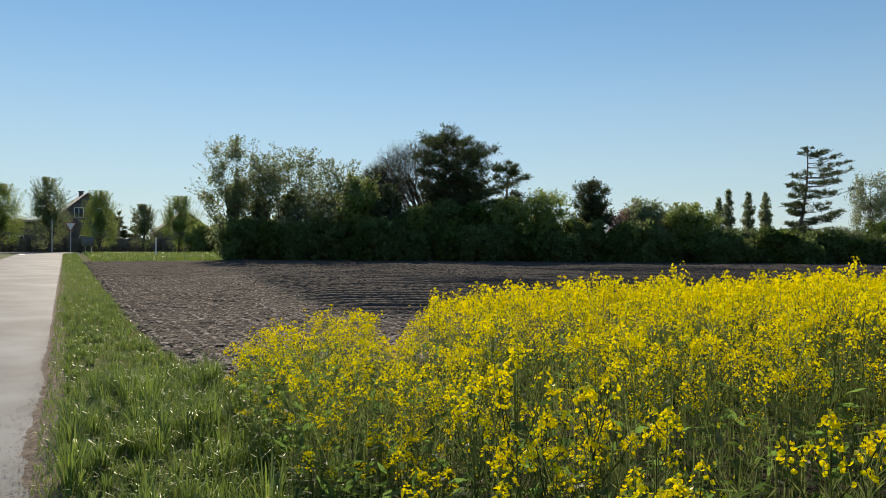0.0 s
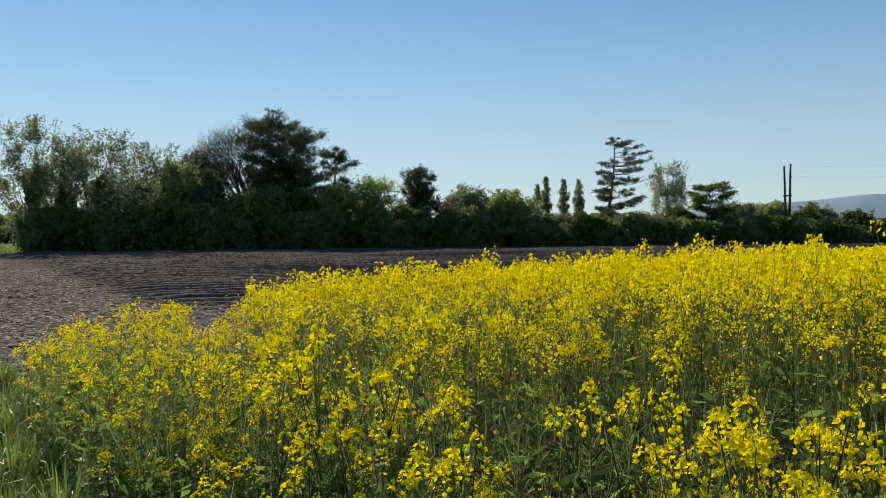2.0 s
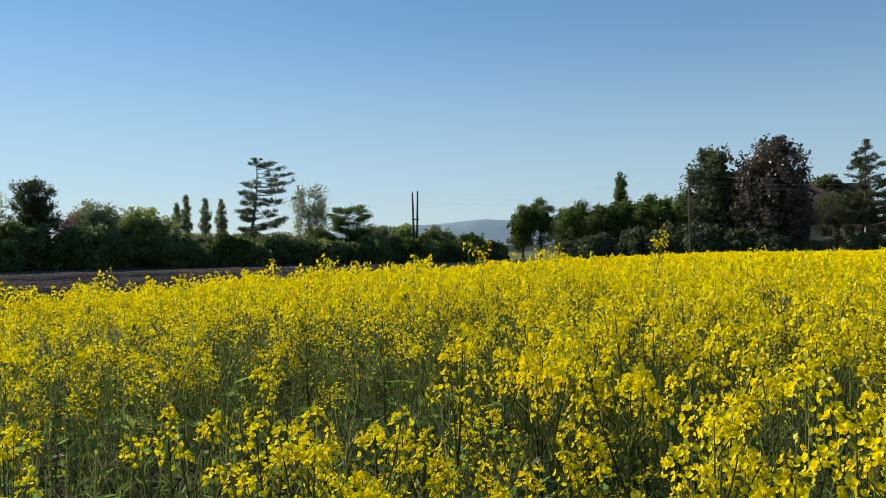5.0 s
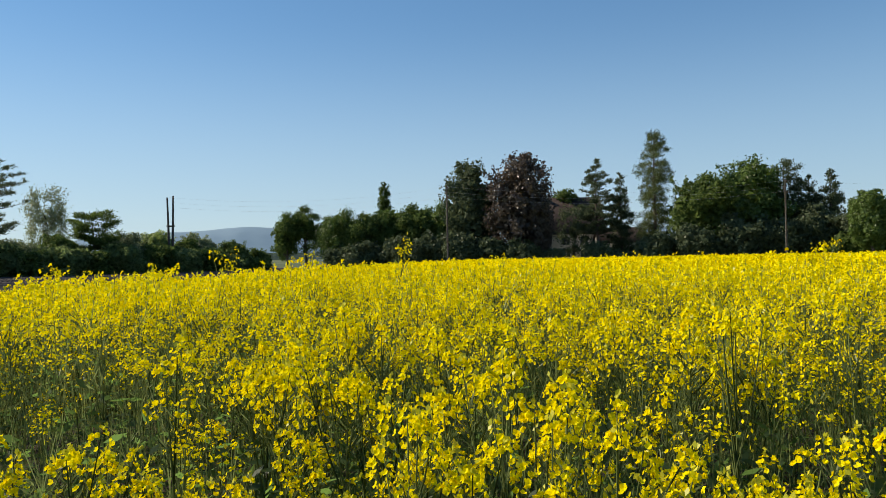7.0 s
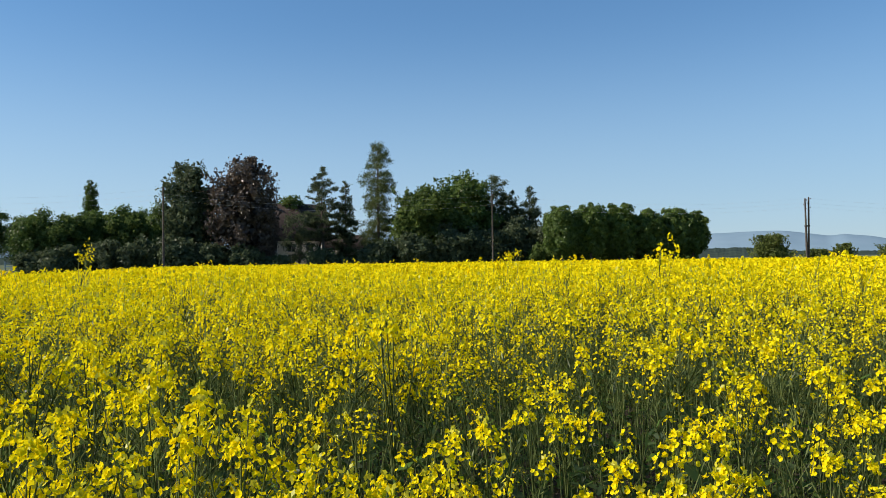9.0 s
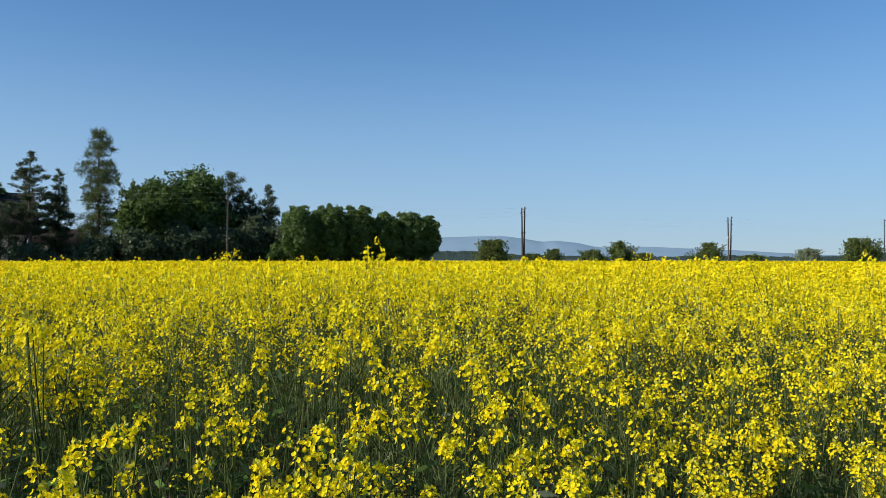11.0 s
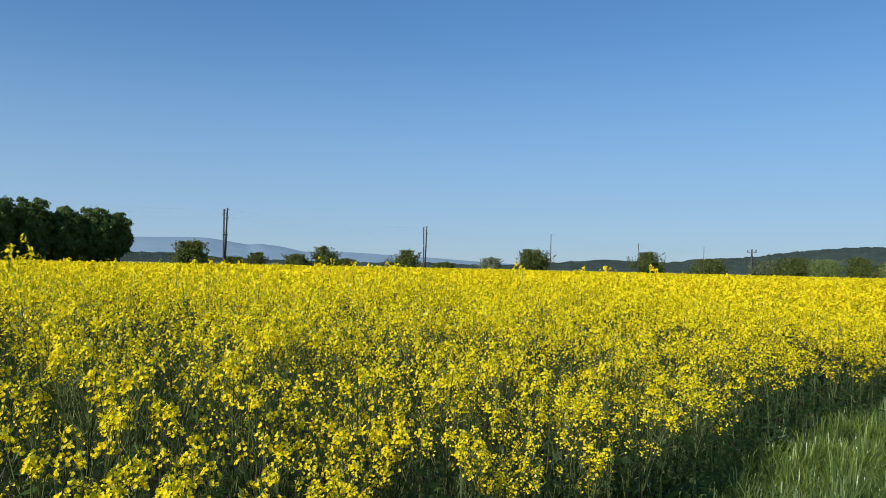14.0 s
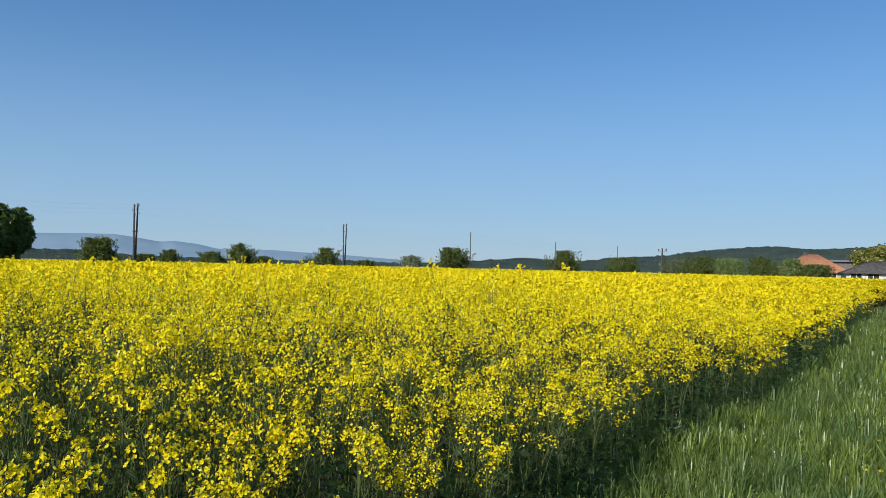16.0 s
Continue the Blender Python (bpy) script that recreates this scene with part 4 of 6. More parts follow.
POLES = [(73.4, 34.8, 8.3, True, False), (74.7, 6.5, 8.7, False, False), (73.8, -25.8, 8.3, False, False), (73.9, -64.9, 8.3, True, False), (71.4, -105.8, 8.3, True, True),
         (65.5, -143.6, 8.8, False, False), (60.7, -185.2, 8.3, False, False), (53.8, -222.5, 8.7, False, False)]
for k, (x, y, h, dbl, plate) in enumerate(POLES):
    power_pole(x, y, h, dbl, plate, 0.115 if dbl else 0.09, (0.32, 0.3, 0.3, 0.26, 0.45, 0.3, 0.3, 0.3)[k])
for (x0, y0, h0, *_), (x1, y1, h1, *_) in zip(POLES[:-1], POLES[1:]):
    for k, (side, dz) in enumerate(((-0.24, 0.15), (0.24, 0.65), (-0.24, 1.15))):
        s = np.linspace(0, 1, 15)
        p = np.stack([x0 + (x1 - x0) * s + side * 0.6, y0 + (y1 - y0) * s, h0 - dz + (h1 - h0) * s - 0.9 * 4 * s * (1 - s)], 1)
        tagged(new("power_cable", mesh_of("power_cable", [(*tube(p, np.full(15, 0.004), 3), 0)], [M_CABLE])), "thin grey sagging power cable between poles", "cable", "power cables")
mast = new("transformer_mast")
mast.location = (36.2, -197.7, 0)
part("pole", mesh_of("mast_pole", [(*tube([(0, 0, -0.2), (0, 0, 7.4)], [0.28, 0.18], 8), 0)], [M_POLE]), mast)
part("crossarm", mesh_of("mast_arm", [(*box(-1.1, 1.1, -0.1, 0.1, 6.6, 6.8), 0)], [M_STEEL]), mast)
for k in (-0.95, 0.0, 0.95):
    part("insulator", mesh_of("mast_insulator", [(*tube([(k, 0, 6.8), (k, 0, 7.1), (k, 0, 7.4)], [0.1, 0.16, 0.06], 6), 0)], [M_CERAMIC]), mast)
tagged(mast, "mast with a cross arm and three insulators", "power pole")

# ---- houses ----


def gable_house(name, label, x, y, turn, w, d, eave, ridge, wall, roof, windows=(), chimney=None, hip=0.0, over_by=0.5, base=None):
    """A house whose ridge runs along its own x. Windows: (face, along, sill, width, height)."""
    z = float(rise(x, y)) if base is None else base
    hse = new(name)
    hse.matrix_basis = pose(x, y, z, 0, 0, turn)
    w2, d2 = w / 2, d / 2
    v = np.array([(-w2, -d2, 0), (w2, -d2, 0), (w2, d2, 0), (-w2, d2, 0), (-w2, -d2, eave), (w2, -d2, eave), (w2, d2, eave), (-w2, d2, eave), (-w2 + hip, 0, ridge - 0.12), (w2 - hip, 0, ridge - 0.12)], float)
    part("wall", mesh_of(name + "_wall", [(v, [(0, 1, 5, 4), (2, 3, 7, 6), (1, 2, 6, 5), (3, 0, 4, 7)], 0), (v, [(5, 6, 9), (7, 4, 8)], 0)], [wall]), hse)
    e, ez = over_by, eave - over_by * (ridge - eave) / d2
    xa, xb = -w2 - (0.3 if not hip else e), w2 + (0.3 if not hip else e)
    h2 = hip if hip else 0.0
    ra, rb = (xa, xb) if not hip else (-w2 + hip, w2 - hip)
    t = 0.16
    top = [(xa, -d2 - e, ez), (xb, -d2 - e, ez), (rb, 0, ridge), (ra, 0, ridge), (xa, d2 + e, ez), (xb, d2 + e, ez)]
    rv = np.array(top + [(a, b, c + t) for a, b, c in top], float)
    q = [(0, 3, 2, 1), (3, 4, 5, 2), (6, 7, 8, 9), (9, 8, 11, 10), (0, 1, 7, 6), (4, 10, 11, 5)]
    tr = [(1, 2, 8), (1, 8, 7)] if not hip else []
    ch = [(rv, q, 0)]
    if hip:
        ch.append((rv, [(0, 4, 3), (1, 2, 5), (6, 9, 10), (7, 11, 8)], 0))
        ch.append((rv, [(0, 6, 10, 4), (1, 5, 11, 7)], 0))
    else:
        ch.append((rv, [(0, 6, 9, 3), (3, 9, 10, 4), (1, 2, 8, 7), (2, 5, 11, 8)], 0))
    part("roof", mesh_of(name + "_roof", ch, [roof]), hse)
    for face, s, sill, ww, hh in windows:
        win = {"s": pose(s, -d2, sill), "n": pose(s, d2, sill, 0, 0, 180), "w": pose(-w2, s, sill, 0, 0, -90), "e": pose(w2, s, sill, 0, 0, 90)}[face]
        fr = [(*box(-ww / 2 - 0.1, ww / 2 + 0.1, -0.06, 0.02, -0.1, 0.0), 0), (*box(-ww / 2 - 0.1, ww / 2 + 0.1, -0.06, 0.02, hh, hh + 0.1), 0), (*box(-ww / 2 - 0.1, -ww / 2, -0.06, 0.02, 0.0, hh), 0), (*box(ww / 2, ww / 2 + 0.1, -0.06, 0.02, 0.0, hh), 0), (*box(-0.04, 0.04, -0.05, 0.02, 0.0, hh), 0)]
        wo = part("window", mesh_of("window", fr, [M_WHITE]), hse, "white framed window")
        wo.matrix_basis = win
        part("pane", mesh_of("pane", [(*box(-ww / 2, ww / 2, -0.02, 0.0, 0, hh), 0)], [M_GLASS]), wo)
    if chimney:
        cx, cz, brick = chimney
        part("chimney", mesh_of("chimney", [(*box(cx - 0.35, cx + 0.35, -0.3, 0.3, ridge - 0.8, cz), 0), (*box(cx - 0.42, cx + 0.42, -0.37, 0.37, cz, cz + 0.12), 0)], [brick]), hse)
    return tagged(hse, label, "house")


gable_house("farmhouse", "two-storey farmhouse with a brown tiled roof among trees", 131, -7.0, 96, 15, 10, 5.4, 11.2, M_PLASTER, M_TILE_BROWN, [("n", -4, 1.0, 1.2, 1.5), ("n", -1, 1.0, 1.2, 1.5), ("n", 2, 1.0, 1.2, 1.5), ("n", 5, 1.0, 1.2, 1.5), ("n", -4, 3.1, 1.2, 1.3), ("n", -1, 3.1, 1.2, 1.3), ("n", 2, 3.1, 1.2, 1.3), ("n", 5, 3.1, 1.2, 1.3)], (3, 12.0, M_PLASTER))
gable_house("garage", "low outbuilding with a brown tiled roof", 124.5, -17.0, 96, 7, 5, 3.6, 5.6, M_PLASTER, M_TILE_BROWN, [("n", -1.5, 0.9, 1.2, 1.2), ("n", 1.5, 0.9, 1.2, 1.2)])
gable_house("timber_house", "dark timber house with a steep grey roof", 2.4, 128, 96, 11, 9.0, 4.8, 8.7, M_DARKWALL, M_TILE_GREY, [("w", -1.2, 5.2, 1.1, 1.3), ("w", 1.2, 5.2, 1.1, 1.3), ("w", 0.3, 1.0, 1.4, 1.4), ("n", 0, 1.0, 1.4, 1.4)], (2, 9.4, M_DARKWALL))
gable_house("grey_roof_house", "dark house with a steep grey roof behind street trees", 17.5, 132, 90, 10, 9, 3.2, 6.6, M_DARKWALL, M_TILE_GREY, [("w", -1.5, 1.0, 1.2, 1.3), ("w", 1.5, 1.0, 1.2, 1.3)], (0, 7.4, M_DARKWALL))
gable_house("flat_garage", "low dark garage behind the street trees", -6.0, 122, 0, 9, 6, 4.2, 4.6, M_DARKWALL, M_TILE_GREY, [("s", 0, 1.0, 1.6, 1.2)])
gable_house("red_roof_house", "low house with a red hipped tile roof", 1.3, -153, 4, 11, 9, 2.2, 5.1, M_PLASTER, M_TILE_RED, [("n", -3, 0.8, 1.3, 1.2), ("n", 0, 0.8, 1.3, 1.2), ("n", 3, 0.8, 1.3, 1.2)], (1.0, 5.5, M_TILE_DARK), hip=4.4)
gable_house("long_low_house", "long low house with a dark grey roof and white windows", -9.8, -141, 4, 12.4, 8, 2.1, 3.9, M_PLASTER, M_TILE_DARK, [("n", k, 0.8, 1.5, 1.1) for k in (-4.8, -2.4, 0, 2.4, 4.8)], (-3, 4.6, M_WHITE), hip=4.0)
gable_house("flat_shed", "dark shed with a pale flat roof behind the red roof", -7.0, -182, 0, 14, 8, 4.4, 4.7, M_DARKWALL, M_GREYBOARD, [("n", -3, 1.5, 2.0, 1.2), ("n", 3, 1.5, 2.0, 1.2)])

# ---- junction: fence, signs, posts ----
fence = new("garden_fence")
fence.location = (0, 112, 1.26)
for k, fx in enumerate(np.arange(-30, 22, 2.0)):
    part("panel", mesh_of("fence_panel", [(*box(fx, fx + 1.94, -0.03, 0.03, 0.05, 1.9 + 0.1 * math.sin(k * 2.1)), 0)], [M_DARKWALL]), fence)
    part("post", mesh_of("fence_post", [(*box(fx - 0.06, fx, -0.06, 0.06, 0, 2.1), 0)], [M_DARKWALL]), fence)
tagged(fence, "tall dark timber garden fence along the cross road", "fence")


def post_with(name, label, category, x, y, parts, h, r=0.035, mat=None):
    o = new(name)
    o.location = (x, y, float(rise(x, y)))
    part("post", smooth(mesh_of(name + "_post", [(*tube([(0, 0, -0.1), (0, 0, h)], [r, r], 8), 0)], [mat or M_STEEL])), o)
    for nm, chunks, mats, lb in parts:
        part(nm, mesh_of(nm, chunks, mats), o, lb)
    return tagged(o, label, category)


def prism(pts, y0, y1):
    n = len(pts)
    v = np.array([(a, y0, b) for a, b in pts] + [(a, y1, b) for a, b in pts], float)
    return [(v, [tuple(range(n)), tuple(range(2 * n - 1, n - 1, -1))], 0), (v, [(i, i + n, (i + 1) % n + n, (i + 1) % n) for i in range(n)], 0)]


tri = [(0, 2.45), (0.52, 3.35), (-0.52, 3.35)]
tri2 = [(0, 2.58), (0.41, 3.29), (-0.41, 3.29)]
post_with("yield_sign", "give-way sign seen as a triangle on a grey post", "road sign", 0.5, 86, [("sign_plate", prism(tri, -0.07, -0.04), [M_RED], "red bordered triangle"), ("sign_face", prism(tri2, -0.078, -0.071), [M_WHITE], "white inner triangle")], 3.4)
post_with("info_board", "small grey notice board on two posts", "notice board", 1.9, 88, [("board", [(*box(-0.35, 0.85, -0.06, 0.0, 0.9, 1.9), 0)], [M_GREYBOARD], "grey board"), ("second_post", [(*tube([(0.6, 0.04, -0.1), (0.6, 0.04, 2.0)], [0.035, 0.035], 8), 0)], [M_STEEL], "")], 2.0)
post_with("marker_post", "white roadside marker post leaning slightly", "marker post", 8.1, 79.6, [("cap", [(*box(-0.07, 0.07, -0.06, 0.06, 1.6, 1.9), 0)], [M_WHITE], "white cap")], 1.65, 0.06, M_WHITE)
post_with("street_post", "slim grey lamp post", "post", -1.4, 100.5, [("head", [(*box(-0.1, 0.1, -0.3, 0.1, 3.7, 3.85), 0)], [M_STEEL], "")], 3.8, 0.06)
v, f = sheet(np.array([-4.25, -3.7]), np.array([87.0, 91.0]), np.tile(rise(0, np.array([87, 91.0])) + 0.05, (2, 1)))
tagged(new("road_marking", mesh_of("road_marking", [(v, f, 0)], [M_WHITE])), "white painted dash on the asphalt at the junction", "road marking", kind="structure")
# low farm track things at the far end of the hedge
gate = new("field_gate")
gate.matrix_basis = pose(119.9, 31.6, float(rise(119.9, 31.6)), 0, 0, 78)
for k in (-0.7, 0.7):
    part("post", mesh_of("gate_post", [(*box(k - 0.06, k + 0.06, -0.06, 0.06, -0.1, 1.75), 0)], [M_WHITE]), gate)
for z in (0.5, 1.0, 1.5):
    part("rail", mesh_of("gate_rail", [(*box(-0.64, 0.64, -0.025, 0.025, z - 0.05, z + 0.05), 0)], [M_WHITE]), gate)
tagged(gate, "pale wooden field gate under the oaks", "gate")

# ---- hills ----


def ridge_line(name, label, dist, pts, mat, teeth=0.0, seed=0):
    """A long hill: a strip of rounded land whose crest follows bearings and rises (degrees)."""
    rng = np.random.default_rng(seed)
    b = np.array([p[0] for p in pts], float)
    e = np.array([p[1] for p in pts], float)
    n = 1100
    bb = np.linspace(b[0], b[-1], n)
    ee = np.interp(bb, b, e)
    ee = np.convolve(np.pad(ee, 4, mode="edge"), np.ones(9) / 9, "valid") + teeth * (rng.normal(size=n) + 2.2 * np.convolve(rng.normal(size=n + 6), np.ones(7) / 7, "valid") * 1.6)
    crest = dist * np.tan(np.radians(ee)) + 1.6
    rows = []
    for k, (dd, hh) in enumerate(((0.86, 0.0), (0.9, 0.35), (0.94, 0.7), (0.975, 0.93), (1.0, 1.0), (1.06, 0.6), (1.12, -0.02))):
        wob = 1 + 0.015 * np.sin(bb * 3.1 + k) * (0.2 if hh > 0.9 else 1)
        rows.append(np.stack([np.sin(np.radians(bb)) * dist * dd, np.cos(np.radians(bb)) * dist * dd, crest * hh * wob - (2 if hh <= 0 else 0)], 1))
    v = np.concatenate(rows)
    i, j = np.meshgrid(np.arange(len(rows) - 1), np.arange(n - 1), indexing="ij")
    f = np.stack([i * n + j, i * n + j + 1, (i + 1) * n + j + 1, (i + 1) * n + j], -1).reshape(-1, 4)
    return tagged(new(name, smooth(mesh_of(name, [(v, f, 0)], [mat]))), label, "hill", kind="structure")


ridge_line("far_mountain", "long mountain ridge on the horizon, haze blue in its colour", 4000, [(40, 0.2), (55, 1.2), (60, 1.8), (64, 2.1), (66, 2.15), (68, 2.35), (69.5, 2.48), (72, 2.35), (78, 2.2), (90, 2.0), (110, 1.7), (123, 1.5), (128, 1.66), (129.6, 1.65), (131.1, 1.42), (132.6, 1.2), (133.1, 1.34), (134.9, 1.15), (136.5, 0.8), (138, 0.82), (140.2, 0.86), (142, 0.76), (146, 0.6), (150, 0.35), (156, 0.1)], M_HILL_HAZED, 0.0, 3)
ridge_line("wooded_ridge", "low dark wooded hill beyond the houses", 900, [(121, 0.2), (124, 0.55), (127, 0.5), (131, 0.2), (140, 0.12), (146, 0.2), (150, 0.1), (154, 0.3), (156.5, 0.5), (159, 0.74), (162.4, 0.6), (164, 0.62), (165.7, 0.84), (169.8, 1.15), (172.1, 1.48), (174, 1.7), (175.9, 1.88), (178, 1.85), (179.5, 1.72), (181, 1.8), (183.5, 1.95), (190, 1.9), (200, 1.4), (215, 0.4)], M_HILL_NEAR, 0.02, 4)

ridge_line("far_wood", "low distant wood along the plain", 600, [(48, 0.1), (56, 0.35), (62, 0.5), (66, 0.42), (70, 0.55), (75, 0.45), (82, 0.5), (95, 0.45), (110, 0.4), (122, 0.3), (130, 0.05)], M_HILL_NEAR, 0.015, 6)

# ---- rape field ----


def ribbon(pts, widths, rng):
    """A flat strip along points, for stalks too thin to show their roundness."""
    pts = np.asarray(pts, float)
    a = rng.uniform(0, 2 * np.pi)
    s = np.array([math.cos(a), math.sin(a), 0.0])
    w = np.asarray(widths, float)[:, None]
    v = np.concatenate([pts - s * w, pts + s * w])
    n = len(pts)
    return v, np.array([(i, i + n, i + n + 1, i + 1) for i in range(n - 1)])


def rape_plant(rng, h, lod, flowers=None):
    """One flowering rape plant as chunks {stem, leaf, petal, bud}."""
    got = {"stem": [], "leaf": [], "petal": [], "bud": [], "head": []}
    lean = rng.normal(size=2) * 0.04 * h
    s = np.linspace(0, 1, 4)
    stem = np.stack([lean[0] * s ** 1.5, lean[1] * s ** 1.5, h * 0.93 * s], 1)
    if lod == 0:
        got["stem"].append(tube(stem, np.array([0.0065, 0.0052, 0.0038, 0.0018]), 3))
    elif lod == 1:
        got["stem"].append(ribbon(stem[[0, 2, 3]], (0.0042, 0.003, 0.0014), rng))
    else:
        got["stem"].append(ribbon(stem[[1, 3]], (0.0035, 0.0016), rng))
    heads = [(stem[-1], np.array([lean[0] * 0.3, lean[1] * 0.3, 1.0]))]
    nb = {0: int(rng.integers(4, 7)), 1: int(rng.integers(5, 8)), 2: 5, 3: 3}[lod]
    for k in range(nb):
        q = rng.uniform(0.42, 0.88) if lod == 0 else rng.uniform(0.55, 0.9)
        a = rng.uniform(0, 2 * np.pi)
        p0 = np.array([np.interp(q, s, stem[:, 0]), np.interp(q, s, stem[:, 1]), np.interp(q, s, stem[:, 2])])
        ln = h * (rng.uniform(0.78, 1.0) if lod == 0 else rng.uniform(0.84, 1.0)) - p0[2]
        ln = max(ln, 0.08 * h)
        out = np.array([math.cos(a), math.sin(a), 0])
        side_by = h * rng.uniform(0.04, 0.14)
        p1 = p0 + out * side_by * 0.6 + np.array([0, 0, ln * 0.5])
        p2 = p0 + out * side_by + np.array([0, 0, ln])
        got["stem"].append(tube([p0, p1, p2], [0.0032, 0.0026, 0.0015], 3) if lod == 0 else ribbon([p0, p2], (0.002, 0.0012), rng) if lod == 1 else ribbon([p1, p2], (0.0012, 0.0012), rng))
        heads.append((p2, (p2 - p1) / np.linalg.norm(p2 - p1)))
    nf, ps = {0: (20, 0.008), 1: (25, 0.0118), 2: (8, 0.034), 3: (8, 0.038)}[lod] if flowers is None else flowers
    for hi, (p, d) in enumerate(heads):
        big = rng.uniform(1.0, 1.35) if hi == 0 else rng.uniform(0.55, 1.15)
        np0, nb0 = len(got["petal"]), len(got["bud"])
        d = d / np.linalg.norm(d)
        side = np.cross(d, [0.3, 0.9, 0.1])
        side /= np.linalg.norm(side)
        oth = np.cross(d, side)
        n = max(3, int(nf * big))
        th = rng.uniform(0, 2 * np.pi, n)
        hh = 0.012 - (0.034 + 0.03 * (hi > 0)) * rng.uniform(0, 1, n) ** 1.4
        rr = (0.005 + 0.021 * ((0.012 - hh) / 0.05) ** 0.5 + rng.uniform(0, 0.008, n)) * (0.75 + 0.3 * big)
        radial = np.cos(th)[:, None] * side + np.sin(th)[:, None] * oth
        c = p + d * hh[:, None] + radial * rr[:, None]
        face = radial * 0.8 + d * 0.8 + rng.normal(size=(n, 3)) * 0.45
        face /= np.linalg.norm(face, axis=1)[:, None]
        u = np.cross(face, units(rng, n))
        u /= np.linalg.norm(u, axis=1)[:, None]
        w = np.cross(face, u)
        if lod == 0:
            for uu, ww in ((u, w), (w, -u), (-u, -w), (-w, u)):
                g = ps * rng.uniform(0.85, 1.15, n)[:, None]
                v = np.stack([c, c + uu * g * 0.66 + ww * g * 0.6 + face * g * 0.3, c + uu * g * 1.05 + face * g * 0.6, c + uu * g * 0.66 - ww * g * 0.6 + face * g * 0.3], 1).reshape(-1, 3)
                got["petal"].append((v, np.arange(4 * n).reshape(n, 4)))
            pts = p + d * 0.022
            got["bud"].append(blades(np.repeat(pts[None], 5, 0) + rng.normal(size=(5, 3)) * 0.006, np.tile(d, (5, 1)) + rng.normal(size=(5, 3)) * 0.5, 0.017, 0.011, rng))
            m = 11
            q = rng.uniform(-0.2, -0.04, m)
            tt = rng.uniform(0, 6.28, m)
            rad = np.cos(tt)[:, None] * side + np.sin(tt)[:, None] * oth
            got["stem"].append(blades(p + d * q[:, None] + rad * 0.02, rad * 0.8 + d, 0.05, 0.0042, rng))
        else:
            a, b = ps * rng.uniform(0.8, 1.2, n)[:, None], ps * rng.uniform(0.6, 1.0, n)[:, None]
            v = np.stack([c - u * a * 0.6, c + w * b * 0.6, c + u * a * 0.6, c - w * b * 0.6], 1).reshape(-1, 3)
            got["petal"].append((v, np.arange(4 * n).reshape(n, 4)))
            if lod == 1 and flowers is None:
                tt = rng.uniform(0, 6.28, 4)
                rad = np.cos(tt)[:, None] * side + np.sin(tt)[:, None] * oth
                got["stem"].append(blades(p + d * rng.uniform(-0.2, -0.05, 4)[:, None] + rad * 0.02, rad * 0.8 + d, 0.055, 0.006, rng))
                got["bud"].append(blades(p[None] + d * 0.022, d[None] + 0.0, 0.02, 0.016, rng))
        got["head"].append((got["petal"][np0:], got["bud"][nb0:]))
    nl = {0: 18, 1: 7, 2: 1, 3: 1}[lod]
    q = np.concatenate([rng.uniform(0.08, 0.5, nl - nl // 2), rng.uniform(0.4, 0.8, nl // 2)])
    a = rng.uniform(0, 2 * np.pi, nl)
    L = (0.15 - 0.12 * q) * (1.0 if lod == 0 else 0.75) * rng.uniform(0.8, 1.3, nl)
    out = np.stack([np.cos(a), np.sin(a), rng.uniform(-0.35, 0.5, nl)], 1)
    c = np.stack([np.interp(q, s, stem[:, 0]), np.interp(q, s, stem[:, 1]), np.interp(q, s, stem[:, 2])], 1) + out * L[:, None] * 0.5
    flat = np.tile([[0, 0, 1.0]], (nl, 1)) + rng.normal(size=(nl, 3)) * 0.35
    got["leaf"].append(blades(c, out, L, L * 0.36, rng, flat))
    if lod == 0:
        out2 = out + np.array([0, 0, -0.7])
        got["leaf"].append(blades(c + out * L[:, None] * 0.45, out2, L * 0.7, L * 0.36, rng, flat))
    return got


def joined(list_of):
    v, f, b = [], [], 0
    for a, q in list_of:
        v.append(a)
        f.append(q + b)
        b += len(a)
    return np.concatenate(v), np.concatenate(f)


def spread_plants(variants, xy, ground, scale, rng):
    """All plants laid out as one set of chunks."""
    order = ("stem", "leaf", "petal", "bud")
    pick = rng.integers(0, len(variants), len(xy))
    out = []
    for k, var in enumerate(variants):
        sel = np.where(pick == k)[0]
        if not len(sel):
            continue
        th = rng.uniform(0, 2 * np.pi, len(sel))
        c, s, g = np.cos(th)[:, None], np.sin(th)[:, None], scale[sel][:, None]
        for mi, key in enumerate(order):
            if not var[key]:
                continue
            v, f = joined(var[key])
            x = (v[None, :, 0] * c - v[None, :, 1] * s) * (0.5 + 0.5 * g) + xy[sel, 0][:, None]
            y = (v[None, :, 0] * s + v[None, :, 1] * c) * (0.5 + 0.5 * g) + xy[sel, 1][:, None]
            z = v[None, :, 2] * g + ground[sel][:, None]
            vv = np.stack([x, y, z], -1).reshape(-1, 3)
            ff = (f[None] + (np.arange(len(sel)) * len(v))[:, None, None]).reshape(-1, 4)
            out.append((vv, ff, mi))
    return out


def in_field(x, y, inset=0.0):
    return (x > field_edge(y) + inset) & (y < EDGE_Y - inset + 0.25 * wobble(x, x * 0.4, 1.2)) & (x < 73) & (y > -130)


